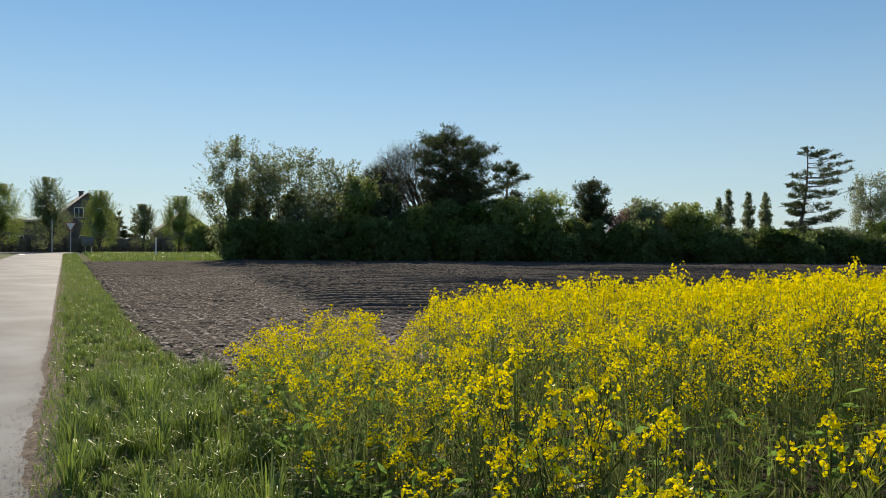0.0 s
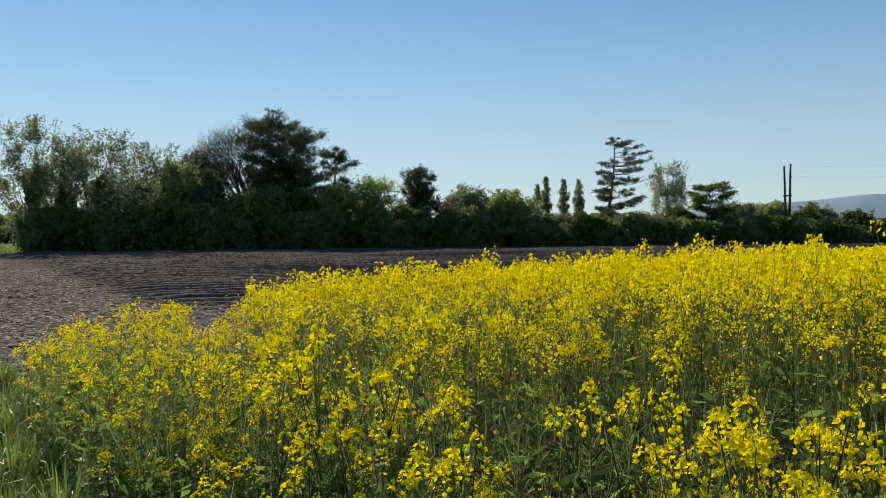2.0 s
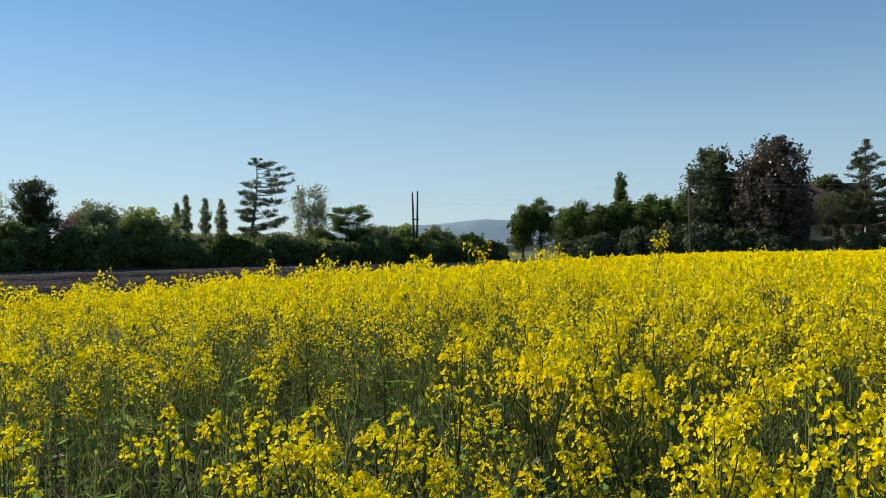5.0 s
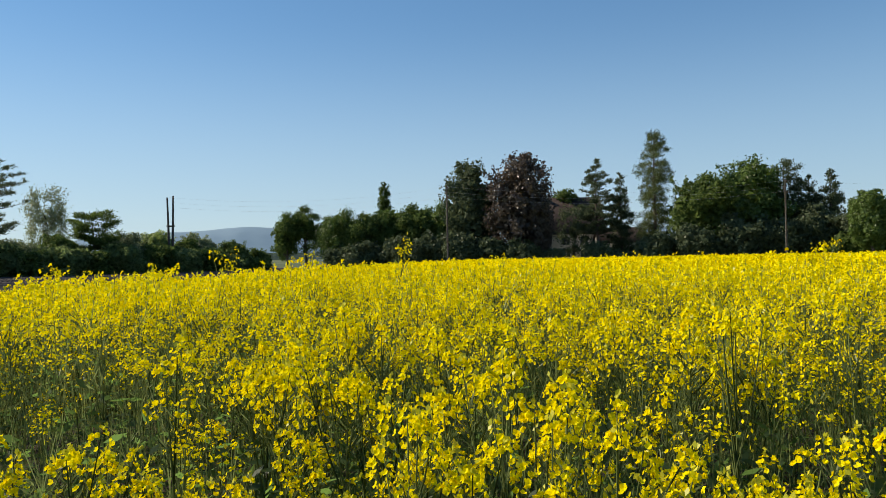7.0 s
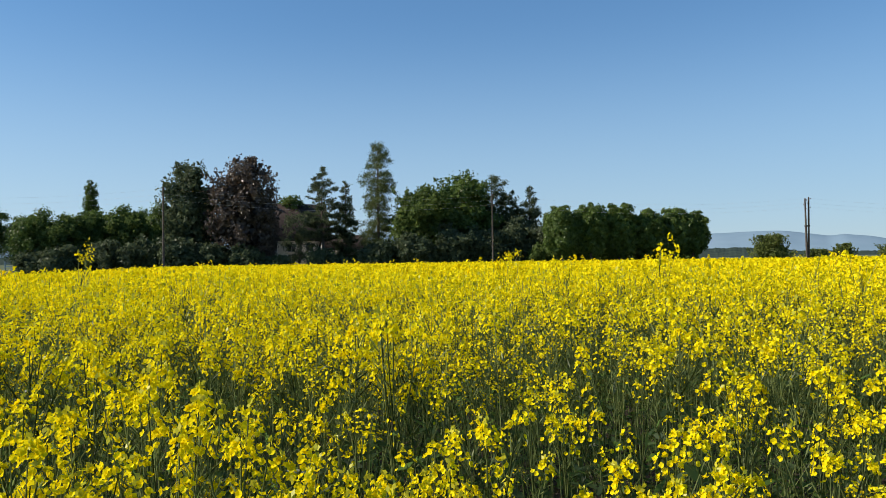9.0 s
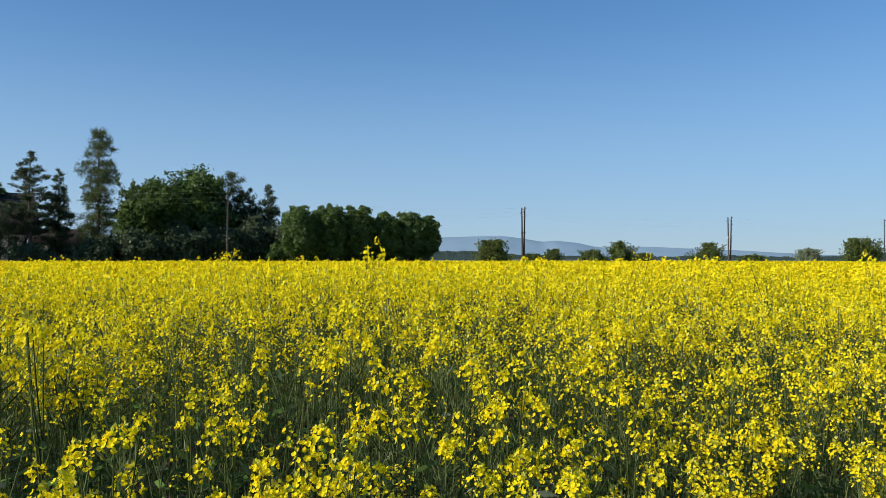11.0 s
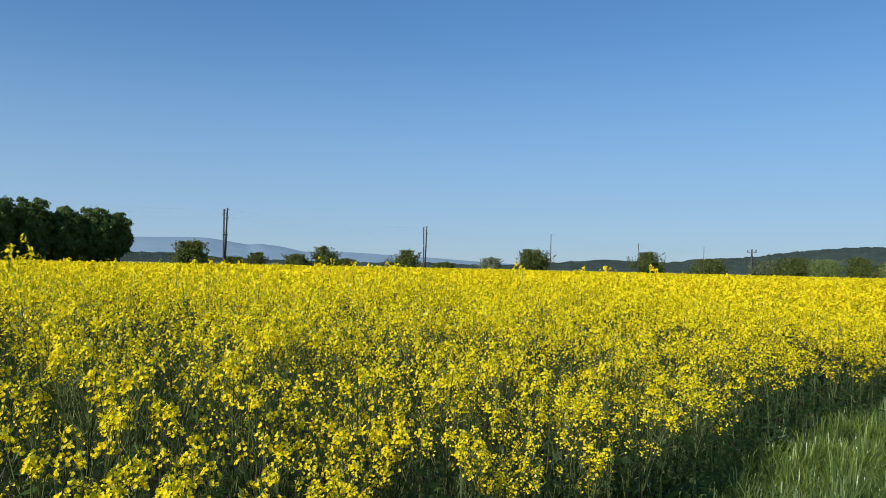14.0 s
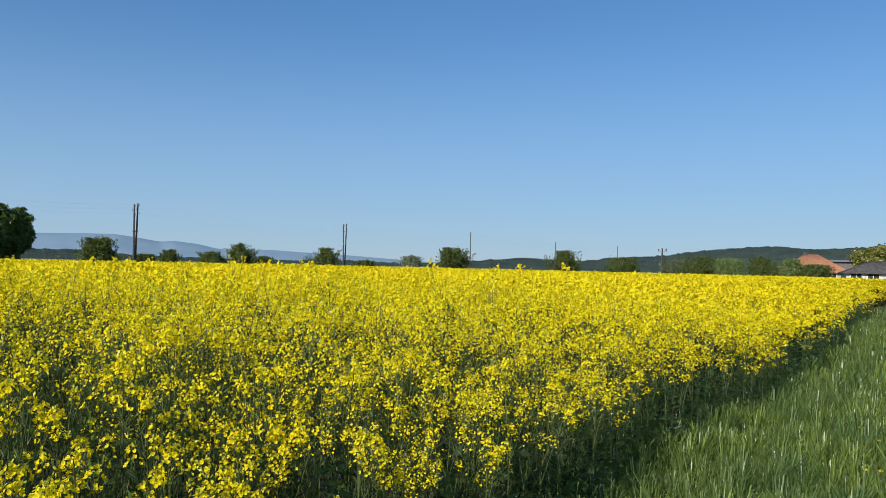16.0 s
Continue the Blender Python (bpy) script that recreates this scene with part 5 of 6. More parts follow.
def crop_height(x, y):
    """Plants are lower at the field's margins."""
    d = np.minimum(x - field_edge(y), (EDGE_Y - y) * 0.8)
    corner = 0.2 * np.exp(-((x - 2.0) / 1.2) ** 2 - ((y - 7.6) / 1.8) ** 2)
    dip = 0.52 * np.exp(-((x - 0.43 * y) / 0.28) ** 2) * np.clip((y - 4.6) / 1.2, 0, 1)
    return 1.14 - np.interp(y, [-4.8, -3.2, 1.2, 2.6], [0.2, 0.4, 0.4, 0.28]) * np.exp(-np.clip(d, 0, 9) / 0.5) + 0.26 * np.clip(d / 4.5, 0, 1) + 0.05 * wobble(x, y, 1.6) + 0.03 * wobble(x, y, 6) - corner - dip - 0.2 * np.exp(-np.clip(EDGE_Y - y, 0, 20) / 1.6)


RAPE_MATS = [M_STEM, M_LEAF, M_PETAL, M_BUD]
HUB = np.array([0.0, -0.5])
rng = np.random.default_rng(11)


# spots where the crop stands thin
THIN = ((4.05, -2.7, 0.4, 0.5), (3.3, 1.6, 0.65, 0.85), (4.75, 3.0, 0.6, 0.6), (2.1, -5.7, 0.4, 0.6), (3.5, 7.9, 0.5, 0.9), (3.05, -1.7, 0.45, 0.6), (2.6, 1.3, 0.6, 0.8), (3.4, -0.6, 0.3, 0.6), (2.4, 2.3, 0.5, 0.8), (1.9, 1.7, 0.5, 0.6), (2.5, -1.7, 0.5, 0.7), (1.7, 3.6, 0.9, 0.6), (1.9, 5.6, 1.1, 0.55), (2.9, 4.6, 0.6, 0.6), (1.4, 2.2, 0.6, 0.6))


def scatter(r0, r1, density, inset=0.0, strip=None):
    n = int(density * np.pi * (r1 * r1 - r0 * r0))
    r = np.sqrt(rng.uniform(r0 * r0, r1 * r1, n))
    a = rng.uniform(0, 2 * np.pi, n)
    xy = np.stack([HUB[0] + r * np.sin(a), HUB[1] + r * np.cos(a)], 1)
    keep = in_field(xy[:, 0], xy[:, 1], inset)
    if strip:
        keep &= np.minimum(xy[:, 0] - field_edge(xy[:, 1]), (EDGE_Y - xy[:, 1])) < strip
        return xy[keep]
    # thinner and thicker drifts, as sown
    keep &= rng.uniform(0, 1, n) < 0.78 + 0.4 * wobble(xy[:, 0], xy[:, 1], 0.55, 2)
    for gx, gy, gr, gs in THIN:
        d2 = ((xy[:, 0] - gx) ** 2 + (xy[:, 1] - gy) ** 2) / gr ** 2
        keep &= rng.uniform(0, 1, n) > gs * np.exp(-d2)
    return xy[keep]


def heights_of(xy):
    far = np.hypot(xy[:, 0], xy[:, 1])
    ragged = np.exp(-((xy[:, 0] - 2.2) / 1.6) ** 2) * np.clip((xy[:, 1] - 2.0) / 2.0, 0, 1)
    h = crop_height(xy[:, 0], xy[:, 1]) * (1.06 - (0.26 + 0.34 * ragged) * rng.uniform(0, 1, len(xy)) + np.where(far < 12, 0.035, 0.0))
    tall = (rng.uniform(size=len(xy)) < np.where(xy[:, 1] < -4, 0.07, 0.009)) & (far > 5)
    h = np.where(tall, h * rng.uniform(1.06, 1.18, len(xy)), h)
    lone = (rng.uniform(size=len(xy)) < 0.002) & (far > 5) & (far < 20) & in_field(xy[:, 0], xy[:, 1], 1.6)
    return np.where(lone, rng.uniform(1.5, 1.66, len(xy)), h)


fine = [rape_plant(np.random.default_rng(500 + k), 1.0, 0) for k in range(14)]
mid = [rape_plant(np.random.default_rng(600 + k), 1.0, 1) for k in range(14)]
less = [rape_plant(np.random.default_rng(650 + k), 1.0, 1, (10, 0.0188)) for k in range(14)]
small = [rape_plant(np.random.default_rng(670 + k), 1.0, 1, (14, 0.0125)) for k in range(10)]
far_off = [rape_plant(np.random.default_rng(800 + k), 1.0, 3) for k in range(10)]
coarse = [rape_plant(np.random.default_rng(700 + k), 1.0, 2) for k in range(10)]

xy = scatter(0.0, 3.6, 23)
dist = np.hypot(xy[:, 0] - HUB[0], xy[:, 1] - HUB[1])
order = np.argsort(dist)
close, rest = xy[order[:230]], xy[order[230:]]
hts = heights_of(close)
# the nearest plants, one thing each
for var in fine:
    va, fa = var["leaf"][0]
    vb, fb = var["leaf"][1]
    var["made"] = (mesh_of("rape_stem", [(*joined(var["stem"]), 0)], [M_STEM]),
                   [mesh_of("rape_head", [(*joined(a), 0), (*joined(b), 1)], [M_PETAL, M_BUD]) for a, b in var["head"]],
                   [mesh_of("rape_leaf", [(va[fa[k]], [[0, 1, 2, 3]], 0), (vb[fb[k]], [[0, 1, 2, 3]], 0)], [M_LEAF]) for k in range(len(fa))])
for i, (px, py) in enumerate(close):
    st_mesh, head_meshes, leaf_meshes = fine[i % len(fine)]["made"]
    st = new("rape_plant")
    g = float(hts[i])
    st.matrix_basis = pose(px, py, float(rise(px, py)) + 0.02, 0, 0, (i * 137.5) % 360) @ Matrix.Diagonal((0.5 + 0.5 * g, 0.5 + 0.5 * g, g, 1))
    part("stem", st_mesh, st)
    for me in head_meshes:
        tagged(part("flower_head", me, st, "bright yellow four-petalled flowers with closed buds"), kind="stuff")
    for me in leaf_meshes:
        part("leaf", me, st)
    tagged(st, "tall flowering rape plant with yellow flower heads", "rape plant", "rape plants at the field's edge")
chunks = spread_plants(fine, rest, rise(rest[:, 0], rest[:, 1]) + 0.02, heights_of(rest), rng)
xy = scatter(3.6, 6.6, 29)
chunks += spread_plants(mid, xy, rise(xy[:, 0], xy[:, 1]) + 0.02, heights_of(xy), rng)
xy = scatter(6.6, 11.0, 24)
chunks += spread_plants(less, xy, rise(xy[:, 0], xy[:, 1]) + 0.02, heights_of(xy), rng)
green = [dict(var, petal=[], bud=var["bud"][:2]) for var in mid]
xy = scatter(0.6, 7.0, 11)
chunks += spread_plants(green, xy, rise(xy[:, 0], xy[:, 1]) + 0.02, crop_height(xy[:, 0], xy[:, 1]) * rng.uniform(0.5, 0.92, len(xy)), rng)
xy = scatter(1.0, 7.0, 22, strip=0.8)
chunks += spread_plants(green, xy, rise(xy[:, 0], xy[:, 1]) + 0.02, crop_height(xy[:, 0], xy[:, 1]) * rng.uniform(0.35, 0.9, len(xy)), rng)
xy = scatter(1.9, 5.4, 14)
xy = xy[((xy[:, 1] > 0.2) & (rng.uniform(size=len(xy)) < 0.72)) | (xy[:, 1] < 0.2) & (np.hypot(xy[:, 0], xy[:, 1] + 0.7) > 2.6)]
chunks += spread_plants(small, xy, rise(xy[:, 0], xy[:, 1]) + 0.02, crop_height(xy[:, 0], xy[:, 1]) * np.where(xy[:, 1] > 0.2, rng.uniform(0.55, 0.9, len(xy)), rng.uniform(0.7, 0.97, len(xy))), rng)
xy = scatter(1.0, 6.0, 16, strip=2.0)
xy = xy[xy[:, 1] > 0.3]
chunks += spread_plants(green, xy, rise(xy[:, 0], xy[:, 1]) + 0.02, crop_height(xy[:, 0], xy[:, 1]) * rng.uniform(0.4, 0.9, len(xy)), rng)
xy = scatter(2.0, 5.6, 9, strip=0.9)
chunks += spread_plants(fine, xy, rise(xy[:, 0], xy[:, 1]) + 0.02, heights_of(xy) * np.where(xy[:, 1] < 0, rng.uniform(0.78, 1.0, len(xy)), rng.uniform(0.5, 0.95, len(xy))), rng)
xy = scatter(5.6, 10.0, 18, strip=1.1)
chunks += spread_plants(less, xy, rise(xy[:, 0], xy[:, 1]) + 0.02, heights_of(xy) * np.where(xy[:, 1] < 0, rng.uniform(0.72, 1.0, len(xy)), rng.uniform(0.45, 1.0, len(xy))), rng)
xy = scatter(9.0, 17.0, 12, strip=2.0)
chunks += spread_plants(less, xy, rise(xy[:, 0], xy[:, 1]) + 0.02, heights_of(xy) * rng.uniform(0.65, 1.0, len(xy)), rng)
xy = scatter(17.0, 50.0, 12, strip=2.0)
chunks += spread_plants(coarse, xy, rise(xy[:, 0], xy[:, 1]) + 0.02, heights_of(xy) * rng.uniform(0.45, 1.0, len(xy)), rng)
xy = scatter(19.0, 36.0, 4.0)
chunks += spread_plants(far_off, xy, rise(xy[:, 0], xy[:, 1]) + 0.02, heights_of(xy), rng)
xy = scatter(11.0, 19.0, 11.0)
chunks += spread_plants(coarse, xy, rise(xy[:, 0], xy[:, 1]) + 0.02, heights_of(xy), rng)
# flower heads of the far crop
n = 90000
r, a = np.exp(rng.uniform(np.log(9), np.log(125), n)), np.radians(rng.uniform(22, 204, n))
xy = np.stack([HUB[0] + r * np.sin(a), HUB[1] + r * np.cos(a)], 1)
keep = in_field(xy[:, 0], xy[:, 1], 0.05)
xy, r = xy[keep], r[keep]
top = np.interp(r, [9, 14, 20, 32, 60], [0.88, 0.92, 0.96, 0.92, 0.86])
c = np.concatenate([xy, (rise(xy[:, 0], xy[:, 1]) + crop_height(xy[:, 0], xy[:, 1]) * top)[:, None]], 1) + rng.normal(size=(len(xy), 3)) * np.array([0.1, 0.1, 0.05])
L = 0.025 + 0.0018 * r
chunks.append((*blades(c, units(rng, len(xy)), L, L * 0.8, rng), 2))
# single flowers through the upper layer of the crop
n = 170000
r, a = np.sqrt(rng.uniform(4.2 ** 2, 13.0 ** 2, n)), rng.uniform(0, np.pi * 1.15, n)
xy = np.stack([HUB[0] + r * np.sin(a), HUB[1] + r * np.cos(a)], 1)
keep = in_field(xy[:, 0], xy[:, 1], 0.03) & (rng.uniform(0, 1, n) < np.clip(0.45 + 0.5 * wobble(xy[:, 0], xy[:, 1], 0.16, 5) + (r - 4) * 0.05, 0.05, 1) * (1 - 0.6 * np.exp(-((xy[:, 0] - 2.2) / 1.6) ** 2) * (xy[:, 1] > 2.5)))
for gx, gy, gr, gs in THIN:
    keep &= rng.uniform(0, 1, n) > gs * np.exp(-((xy[:, 0] - gx) ** 2 + (xy[:, 1] - gy) ** 2) / gr ** 2)
xy, r = xy[keep], r[keep]
m = len(xy)
z = rise(xy[:, 0], xy[:, 1]) + crop_height(xy[:, 0], xy[:, 1]) * (0.98 - (np.where(xy[:, 1] < -2.5, 0.26, 0.36) + 0.3 * np.exp(-((xy[:, 0] - 2.2) / 1.6) ** 2) * (xy[:, 1] > 2.5)) * rng.uniform(0, 1, m) ** 1.3)
c = np.concatenate([xy, z[:, None]], 1)
chunks.append((*leaf_tris(rng, c, units(rng, m) + np.array([0, 0, 0.7]), (0.0125 + 0.0009 * r) * rng.uniform(0.7, 1.3, m)), 2))
# side stalks without flowers
n = 11000
r, a = np.sqrt(rng.uniform(1.0, 8.5 ** 2, n)), rng.uniform(0, np.pi * 1.15, n)
xy = np.stack([HUB[0] + r * np.sin(a), HUB[1] + r * np.cos(a)], 1)
xy = xy[in_field(xy[:, 0], xy[:, 1], 0.03)]
m = len(xy)
foot = np.concatenate([xy, rise(xy[:, 0], xy[:, 1])[:, None] + rng.uniform(0.0, 0.35, (m, 1))], 1)
way = np.concatenate([rng.normal(size=(m, 2)) * 0.22, np.ones((m, 1))], 1)
L = crop_height(xy[:, 0], xy[:, 1]) * rng.uniform(0.35, 0.7, m)
chunks.append((*blades(foot + way * L[:, None] * 0.5, way, L, rng.uniform(0.003, 0.0065, m), rng), 0))
tagged(new("rape_crop", mesh_of("rape_crop", chunks, RAPE_MATS)), "dense field of flowering yellow rape", "rape field", kind="stuff")
# loose leaves low in the crop near its edge
n = 46000
r, a = rng.uniform(1.0, 9.5, n), rng.uniform(0, 2 * np.pi, n)
xy = np.stack([HUB[0] + r * np.sin(a), HUB[1] + r * np.cos(a)], 1)
ym = rng.uniform(-34, EDGE_Y, 12000)
xy = np.concatenate([xy, np.stack([field_edge(ym) + 0.06 + rng.uniform(0, 1.0, 12000) ** 1.5, ym], 1)])
xy = xy[in_field(xy[:, 0], xy[:, 1], 0.05)]
m = len(xy)
c = np.concatenate([xy, (rise(xy[:, 0], xy[:, 1]) + rng.uniform(0.05, 0.78, m) * crop_height(xy[:, 0], xy[:, 1]) * 0.9)[:, None]], 1)
out = units(rng, m) * np.array([1, 1, 0.5])
big = rng.uniform(size=m) < 0.3
c[:, 2] = np.where(big, rise(c[:, 0], c[:, 1]) + 0.05 + rng.uniform(0, 0.3, m), c[:, 2])
wide = np.where(big, 1.45, 1.0)
tagged(new("rape_foliage", mesh_of("rape_foliage", [(*blades(c, out, wide * rng.uniform(0.06, 0.14, m), wide * rng.uniform(0.016, 0.042, m), rng), 0)], [M_LEAF])), "tangle of blue-green leaves low in the crop", "rape field", kind="stuff")


def crop_sheet(name, label, r0, r1, heights, mat, rough, inset, rings):
    """A closed layer of the crop as seen from a distance."""
    rs = np.geomspace(r0, r1, rings)
    an = np.radians(np.linspace(20, 206, 400))
    RR, A = np.meshgrid(rs, an, indexing="ij")
    PX, PY = HUB[0] + RR * np.sin(A), HUB[1] + RR * np.cos(A)
    cover = crop_height(PX, PY) * np.interp(RR, heights[0], heights[1])
    zz = rise(PX, PY) + cover + rough * np.random.default_rng(5).normal(size=RR.shape)
    v = np.stack([PX, PY, zz], -1).reshape(-1, 3)
    m = len(an)
    i, j = np.meshgrid(np.arange(len(rs) - 1), np.arange(m - 1), indexing="ij")
    f = np.stack([i * m + j, i * m + j + 1, (i + 1) * m + j + 1, (i + 1) * m + j], -1).reshape(-1, 4)
    cc = v[f].mean(1)
    f = f[in_field(cc[:, 0], cc[:, 1], inset)]
    tagged(new(name, smooth(mesh_of(name, [(v, f, 0)], [mat]))), label, "rape field", kind="stuff")


crop_sheet("rape_understory", "leaves and stalks under the flowers, gap shade in their colour", 8.0, 21.0, ([8, 11, 14, 21], [-0.01, 0.36, 0.6, 0.7]), M_UNDER, 0.05, 1.2, 60)
crop_sheet("rape_canopy", "closed yellow flower canopy of the rape field with painted shade", 14.0, 150.0, ([14, 20, 32, 60], [0.6, 0.82, 0.86, 0.82]), M_CANOPY, 0.04, 0.5, 130)

# ---- grass ----


def grass_chunks(rng, x, y, h, w, lean=0.8):
    n = len(x)
    z = rise(x, y) + 0.02
    a = rng.uniform(0, 2 * np.pi, n)
    d = np.stack([np.cos(a), np.sin(a), np.zeros(n)], 1)
    sdir = np.stack([-np.sin(a + rng.normal(size=n)), np.cos(a), np.zeros(n)], 1)
    b = np.stack([x, y, z], 1)
    k = rng.uniform(0.1, 1.0, n)[:, None] * lean
    H, W = h[:, None], w[:, None]
    m = b + d * H * k * 0.3 + np.array([0, 0, 1.0]) * H * 0.6
    t = b + d * H * k + np.array([0, 0, 1.0]) * H * (1 - 0.35 * k)
    v = np.stack([b - sdir * W, b + sdir * W, m + sdir * W * 0.8, m - sdir * W * 0.8, t], 1).reshape(-1, 3)
    o = np.arange(n)[:, None] * 5
    return [(v, o + np.array([[0, 1, 2, 3]]), 0), (v, o + np.array([[3, 2, 4]]), 0)]


def verge_points(rng, n, y0, y1, x0=-0.2, x1=None, tuft=0.3):
    y = rng.uniform(y0, y1, n)
    lim = np.where(y > EDGE_Y - 0.5, soil_side(y) + 0.1, field_edge(y) + np.where(y > 0, 0.55, 0.2)) if x1 is None else np.full(n, x1)
    lo = x0 + bend_of(y)
    x = lo + (lim - lo) * rng.uniform(0, 1, n) ** 0.85
    keep = rng.uniform(0, 1, n) < 0.62 + tuft * wobble(x, y, 0.22, 7) + 0.25 * np.clip((x - lo) * 2.5, -0.5, 1)
    return x[keep], y[keep]


def tuft_chunks(rng, x, y, size, per, width):
    """Clumps of long arching blades."""
    n = len(x) * per
    cx, cy, sz = np.repeat(x, per), np.repeat(y, per), np.repeat(size, per)
    a = rng.uniform(0, 2 * np.pi, n)
    d = np.stack([np.cos(a), np.sin(a), np.zeros(n)], 1)
    s = np.stack([-np.sin(a), np.cos(a), np.zeros(n)], 1)
    L = (sz * rng.uniform(0.5, 1.2, n))[:, None]
    k = rng.uniform(0.1, 1.0, n)[:, None]
    b = np.stack([cx, cy, rise(cx, cy) + 0.02], 1) + d * L * 0.22 * rng.uniform(0, 1, (n, 1))
    W = (width * rng.uniform(0.6, 1.4, n))[:, None]
    up = np.array([0, 0, 1.0])
    m = b + d * L * 0.22 * k + up * L * 0.5
    q = b + d * L * 0.5 * k + up * L * (0.82 - 0.12 * k)
    t = b + d * L * 0.85 * k + up * L * (1.0 - 0.5 * k)
    v = np.stack([b - s * W, b + s * W, m + s * W, m - s * W, q + s * W * 0.7, q - s * W * 0.7, t], 1).reshape(-1, 3)
    o = np.arange(n)[:, None] * 7
    return [(v, np.concatenate([o + np.array([[0, 1, 2, 3]]), o + np.array([[3, 2, 4, 5]])]), 0), (v, o + np.array([[5, 4, 6]]), 0)]


rng = np.random.default_rng(21)
chunks = []
for n, y0, y1, sz, per, wd in ((420, 2.2, 9.6, 0.27, 34, 0.0038), (60, 3.4, 9.0, 0.42, 60, 0.0042), (320, 9.6, 24, 0.2, 26, 0.006), (520, -11, -4.0, 0.34, 30, 0.0038), (160, -4.2, 2.4, 0.26, 24, 0.0038), (300, -28, -11, 0.34, 24, 0.008)):
    x, y = verge_points(rng, n, y0, y1, -0.02)
    chunks += tuft_chunks(rng, x, y, sz * rng.uniform(0.5, 1.25, len(x)), per, wd)
for n, y0, y1, hh, ww in ((20000, 2.2, 9.5, 0.12, 0.0034), (14000, 9.5, 26, 0.13, 0.006), (12000, 26, 92, 0.16, 0.013), (30000, -11, -4.0, 0.2, 0.0036), (16000, -30, -11, 0.28, 0.007), (6000, -120, -30, 0.3, 0.02), (30000, -4.2, 2.4, 0.18, 0.0038)):
    x, y = verge_points(rng, n, y0, y1)
    h = hh * rng.uniform(0.35, 1.25, len(x)) * (0.75 + 0.5 * wobble(x, y, 0.35, 1)) * np.clip(0.5 + (x - bend_of(y) + 0.1) * 1.0, 0.4, 1.25)
    chunks += grass_chunks(rng, x, y, np.abs(h) + 0.03, ww * rng.uniform(0.6, 1.4, len(x)))
tagged(new("verge_grass", mesh_of("verge_grass", chunks, [M_GRASS])), "uneven tufted green verge grass", "grass", kind="stuff")
chunks = []
x, y = verge_points(rng, 3000, 2.5, 40)
chunks += grass_chunks(rng, x, y, 0.12 * rng.uniform(0.5, 1.6, len(x)), np.full(len(x), 0.004), 1.2)
x, y = verge_points(rng, 900, -14, -3)
chunks += grass_chunks(rng, x, y, 0.14 * rng.uniform(0.5, 1.6, len(x)), np.full(len(x), 0.004), 1.2)
y = 9.0 + 16 * rng.uniform(0, 1, 1600) ** 1.4
x = soil_side(y) + rng.normal(size=1600) * 0.12 * (0.4 + np.clip(wobble(y, y * 0, 0.8), 0, 1))
chunks += grass_chunks(rng, x, y, 0.1 * rng.uniform(0.4, 1.5, 1600), np.full(1600, 0.005), 1.6)
tagged(new("dry_grass", mesh_of("dry_grass", chunks, [M_STRAW])), "dry straw-coloured blades among the grass", "grass", kind="stuff")
# lawn beyond the ploughed field
n = 14000
x, y = rng.uniform(1.8, 26, n), rng.uniform(59.5, 94, n)
keep = (y > 59.6 + np.clip(x - 10.5, 0, 20) * 0.3)
x, y = x[keep], y[keep]
tagged(new("meadow_grass", mesh_of("meadow_grass", grass_chunks(rng, x, y, 0.3 * rng.uniform(0.5, 1.4, len(x)), np.full(len(x), 0.03)), [M_GRASS])), "sunlit rough meadow grass beyond the ploughed field", "grass", kind="stuff")
v, f = sheet(np.array([1.7, 30.0, 60.0]), np.array([59.0, 75, 95.8]), np.tile(rise(0, np.array([59.0, 75, 95.8])) + 0.03, (3, 1)))
tagged(new("meadow", mesh_of("meadow", [(v, f, 0)], [M_TURF])), "rough meadow turf beside the junction", "meadow", kind="structure")

# ---- clods on the tilled soil ----
rng = np.random.default_rng(31)
n = 13000
cy = EDGE_Y + 0.2 + 26 * rng.uniform(0, 1, n) ** 1.5
cx = soil_side(cy) + 0.1 + rng.uniform(0, 1, n) * (3.5 + 0.42 * (cy - EDGE_Y))
row = rng.uniform(size=n) < 0.45
cx = np.where(row, np.round(cx / 0.28) * 0.28 + rng.normal(size=n) * 0.02, cx)
sz = rng.uniform(0.012, 0.04, n) * np.where(rng.uniform(size=n) < 0.04, 1.6, 1.0)
base = np.array([(1, 0, 0.1), (0.2, 0.95, 0), (-0.9, 0.3, 0.05), (-0.3, -0.9, 0), (0.5, -0.7, 0.1), (0.1, 0.1, 0.42)])
v = base[None] * sz[:, None, None] * rng.uniform(0.7, 1.3, (n, 6, 3)) + np.stack([cx, cy, rise(cx, cy) + 0.1], 1)[:, None]
f = np.array([(0, 1, 5), (1, 2, 5), (2, 3, 5), (3, 4, 5), (4, 0, 5)])
f = (f[None] + (np.arange(n) * 6)[:, None, None]).reshape(-1, 3)
tagged(new("soil_clods", mesh_of("soil_clods", [(v.reshape(-1, 3), f, 0)], [M_CLOD])), "crumbly clods on the tilled soil", "soil", kind="stuff")


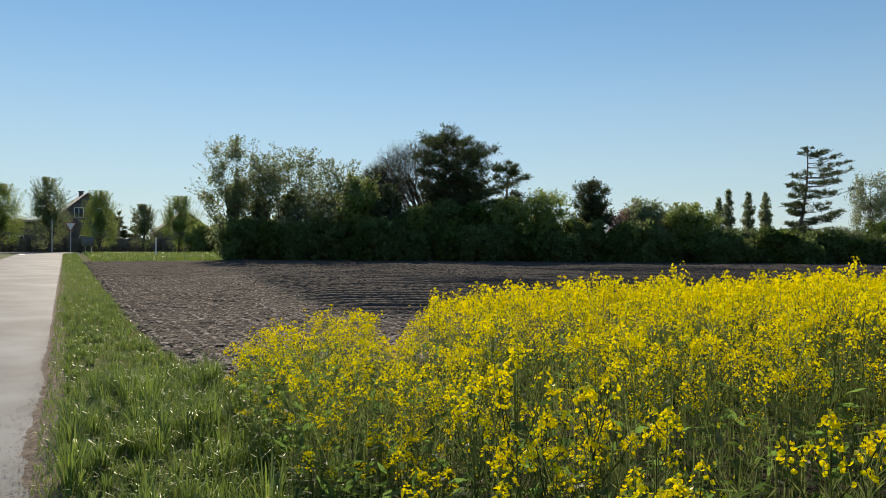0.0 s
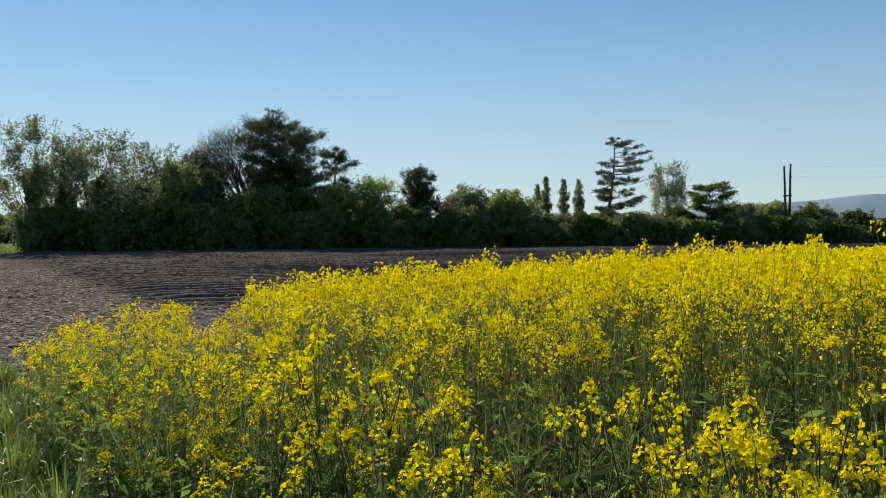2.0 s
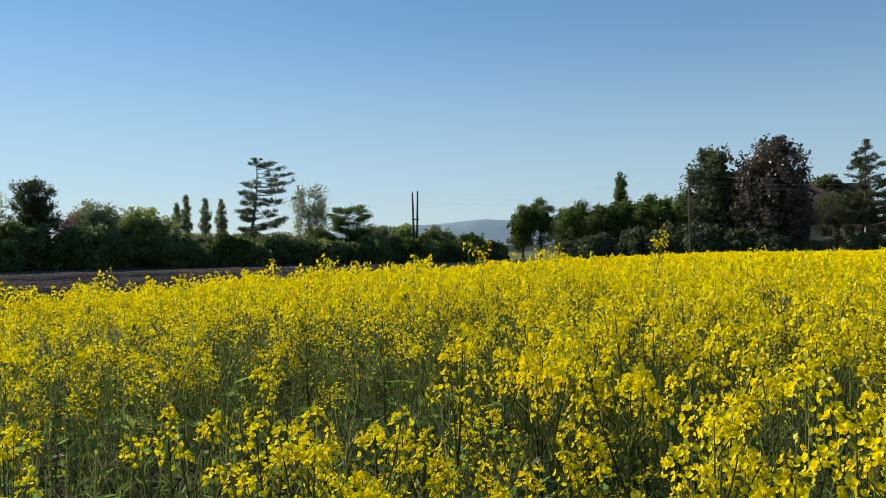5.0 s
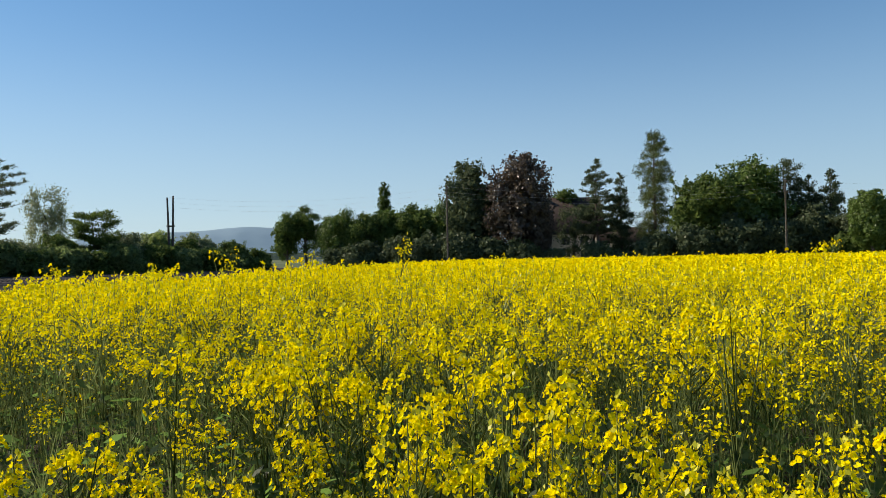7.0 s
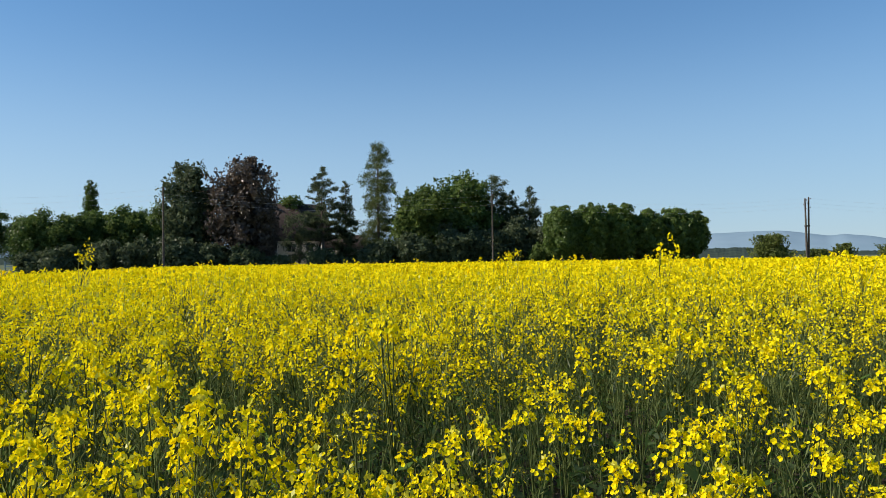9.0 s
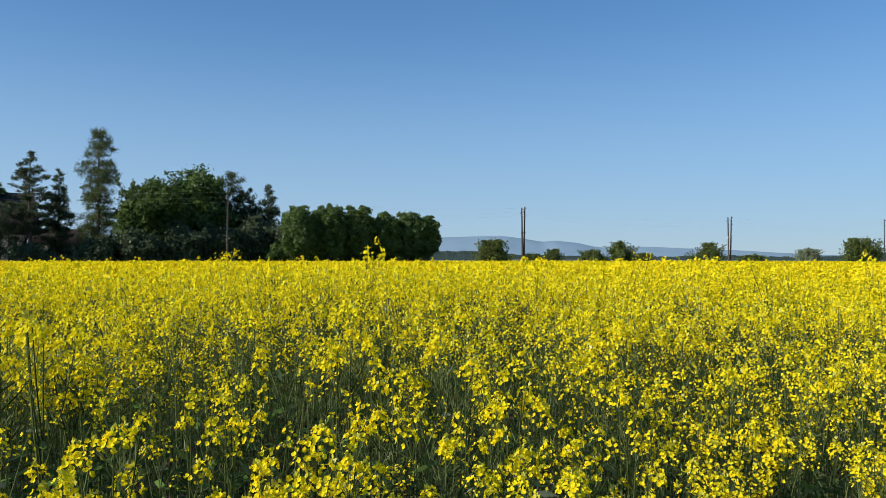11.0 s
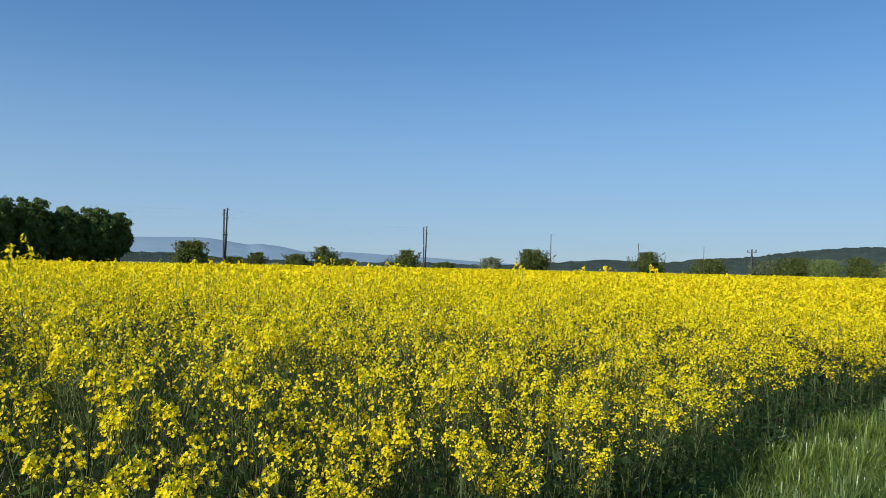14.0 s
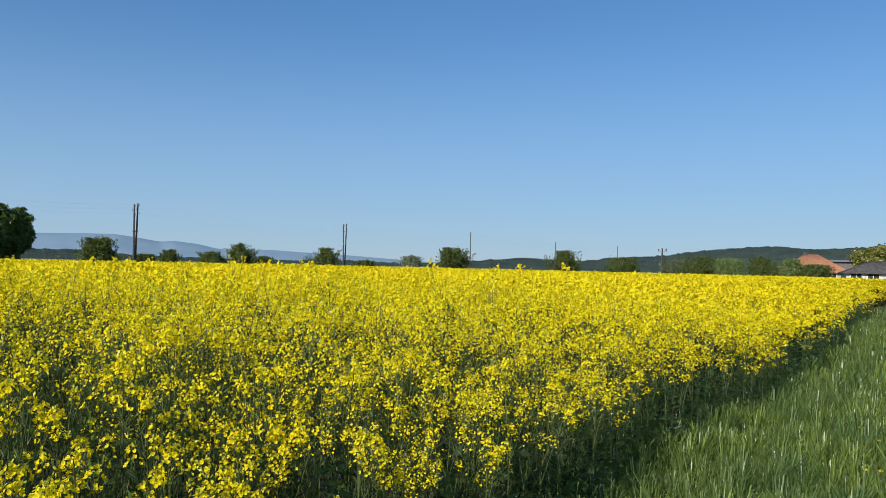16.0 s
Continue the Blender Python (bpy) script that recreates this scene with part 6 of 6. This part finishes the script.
def dandelion(x, y, h, seed):
    rng = np.random.default_rng(seed)
    d = new("dandelion")
    d.location = (x, y, float(rise(x, y)) + 0.02)
    lx, ly = rng.normal(size=2) * 0.02
    part("stem", mesh_of("dandelion_stem", [(*tube([(0, 0, -0.02), (lx * 0.4, ly * 0.4, h * 0.6), (lx, ly, h)], [0.003, 0.0026, 0.0024], 5), 0)], [M_STEM]), d)
    n = 60
    a = rng.uniform(0, 2 * np.pi, n)
    up = rng.uniform(0.1, 1.0, n)
    way = np.stack([np.cos(a), np.sin(a), up], 1)
    way /= np.linalg.norm(way, axis=1)[:, None]
    L = rng.uniform(0.013, 0.02, n)
    c = np.array([lx, ly, h]) + way * L[:, None] * 0.5
    tagged(part("flower_head", mesh_of("dandelion_head", [(*blades(c, way, L, 0.005, rng), 0)], [M_PETAL]), d, "round yellow flower of many narrow rays"), kind="stuff")
    return tagged(d, "yellow dandelion flower in the verge grass", "dandelion", "dandelions in the verge")


for k, (px, py) in enumerate(((-0.68, -8.94), (-0.80, -8.35), (-0.67, -7.09), (-0.76, -7.05))):
    dandelion(px, py, 0.2 + 0.02 * k, 40 + k)

# loose grit along the asphalt's edge
rng = np.random.default_rng(33)
n = 5200
gy = 3.0 + 14 * rng.uniform(0, 1, n) ** 1.6
gx = -0.22 + rng.normal(size=n) * 0.1
sz = rng.uniform(0.003, 0.009, n)
v = base[None] * sz[:, None, None] * rng.uniform(0.7, 1.3, (n, 6, 3)) + np.stack([gx, gy, rise(gx, gy) + 0.032 - 0.006 * (gx + 2.5) ** 2 + 0.004 + 0.03 * np.clip(gx + 0.5, 0, 1)], 1)[:, None]
f = np.array([(0, 1, 5), (1, 2, 5), (2, 3, 5), (3, 4, 5), (4, 0, 5)])
f = (f[None] + (np.arange(n) * 6)[:, None, None]).reshape(-1, 3)
tagged(new("road_grit", mesh_of("road_grit", [(v.reshape(-1, 3), f, 0)], [M_GRAVEL])), "loose grit and crumbs beside the asphalt", "grit", kind="stuff")
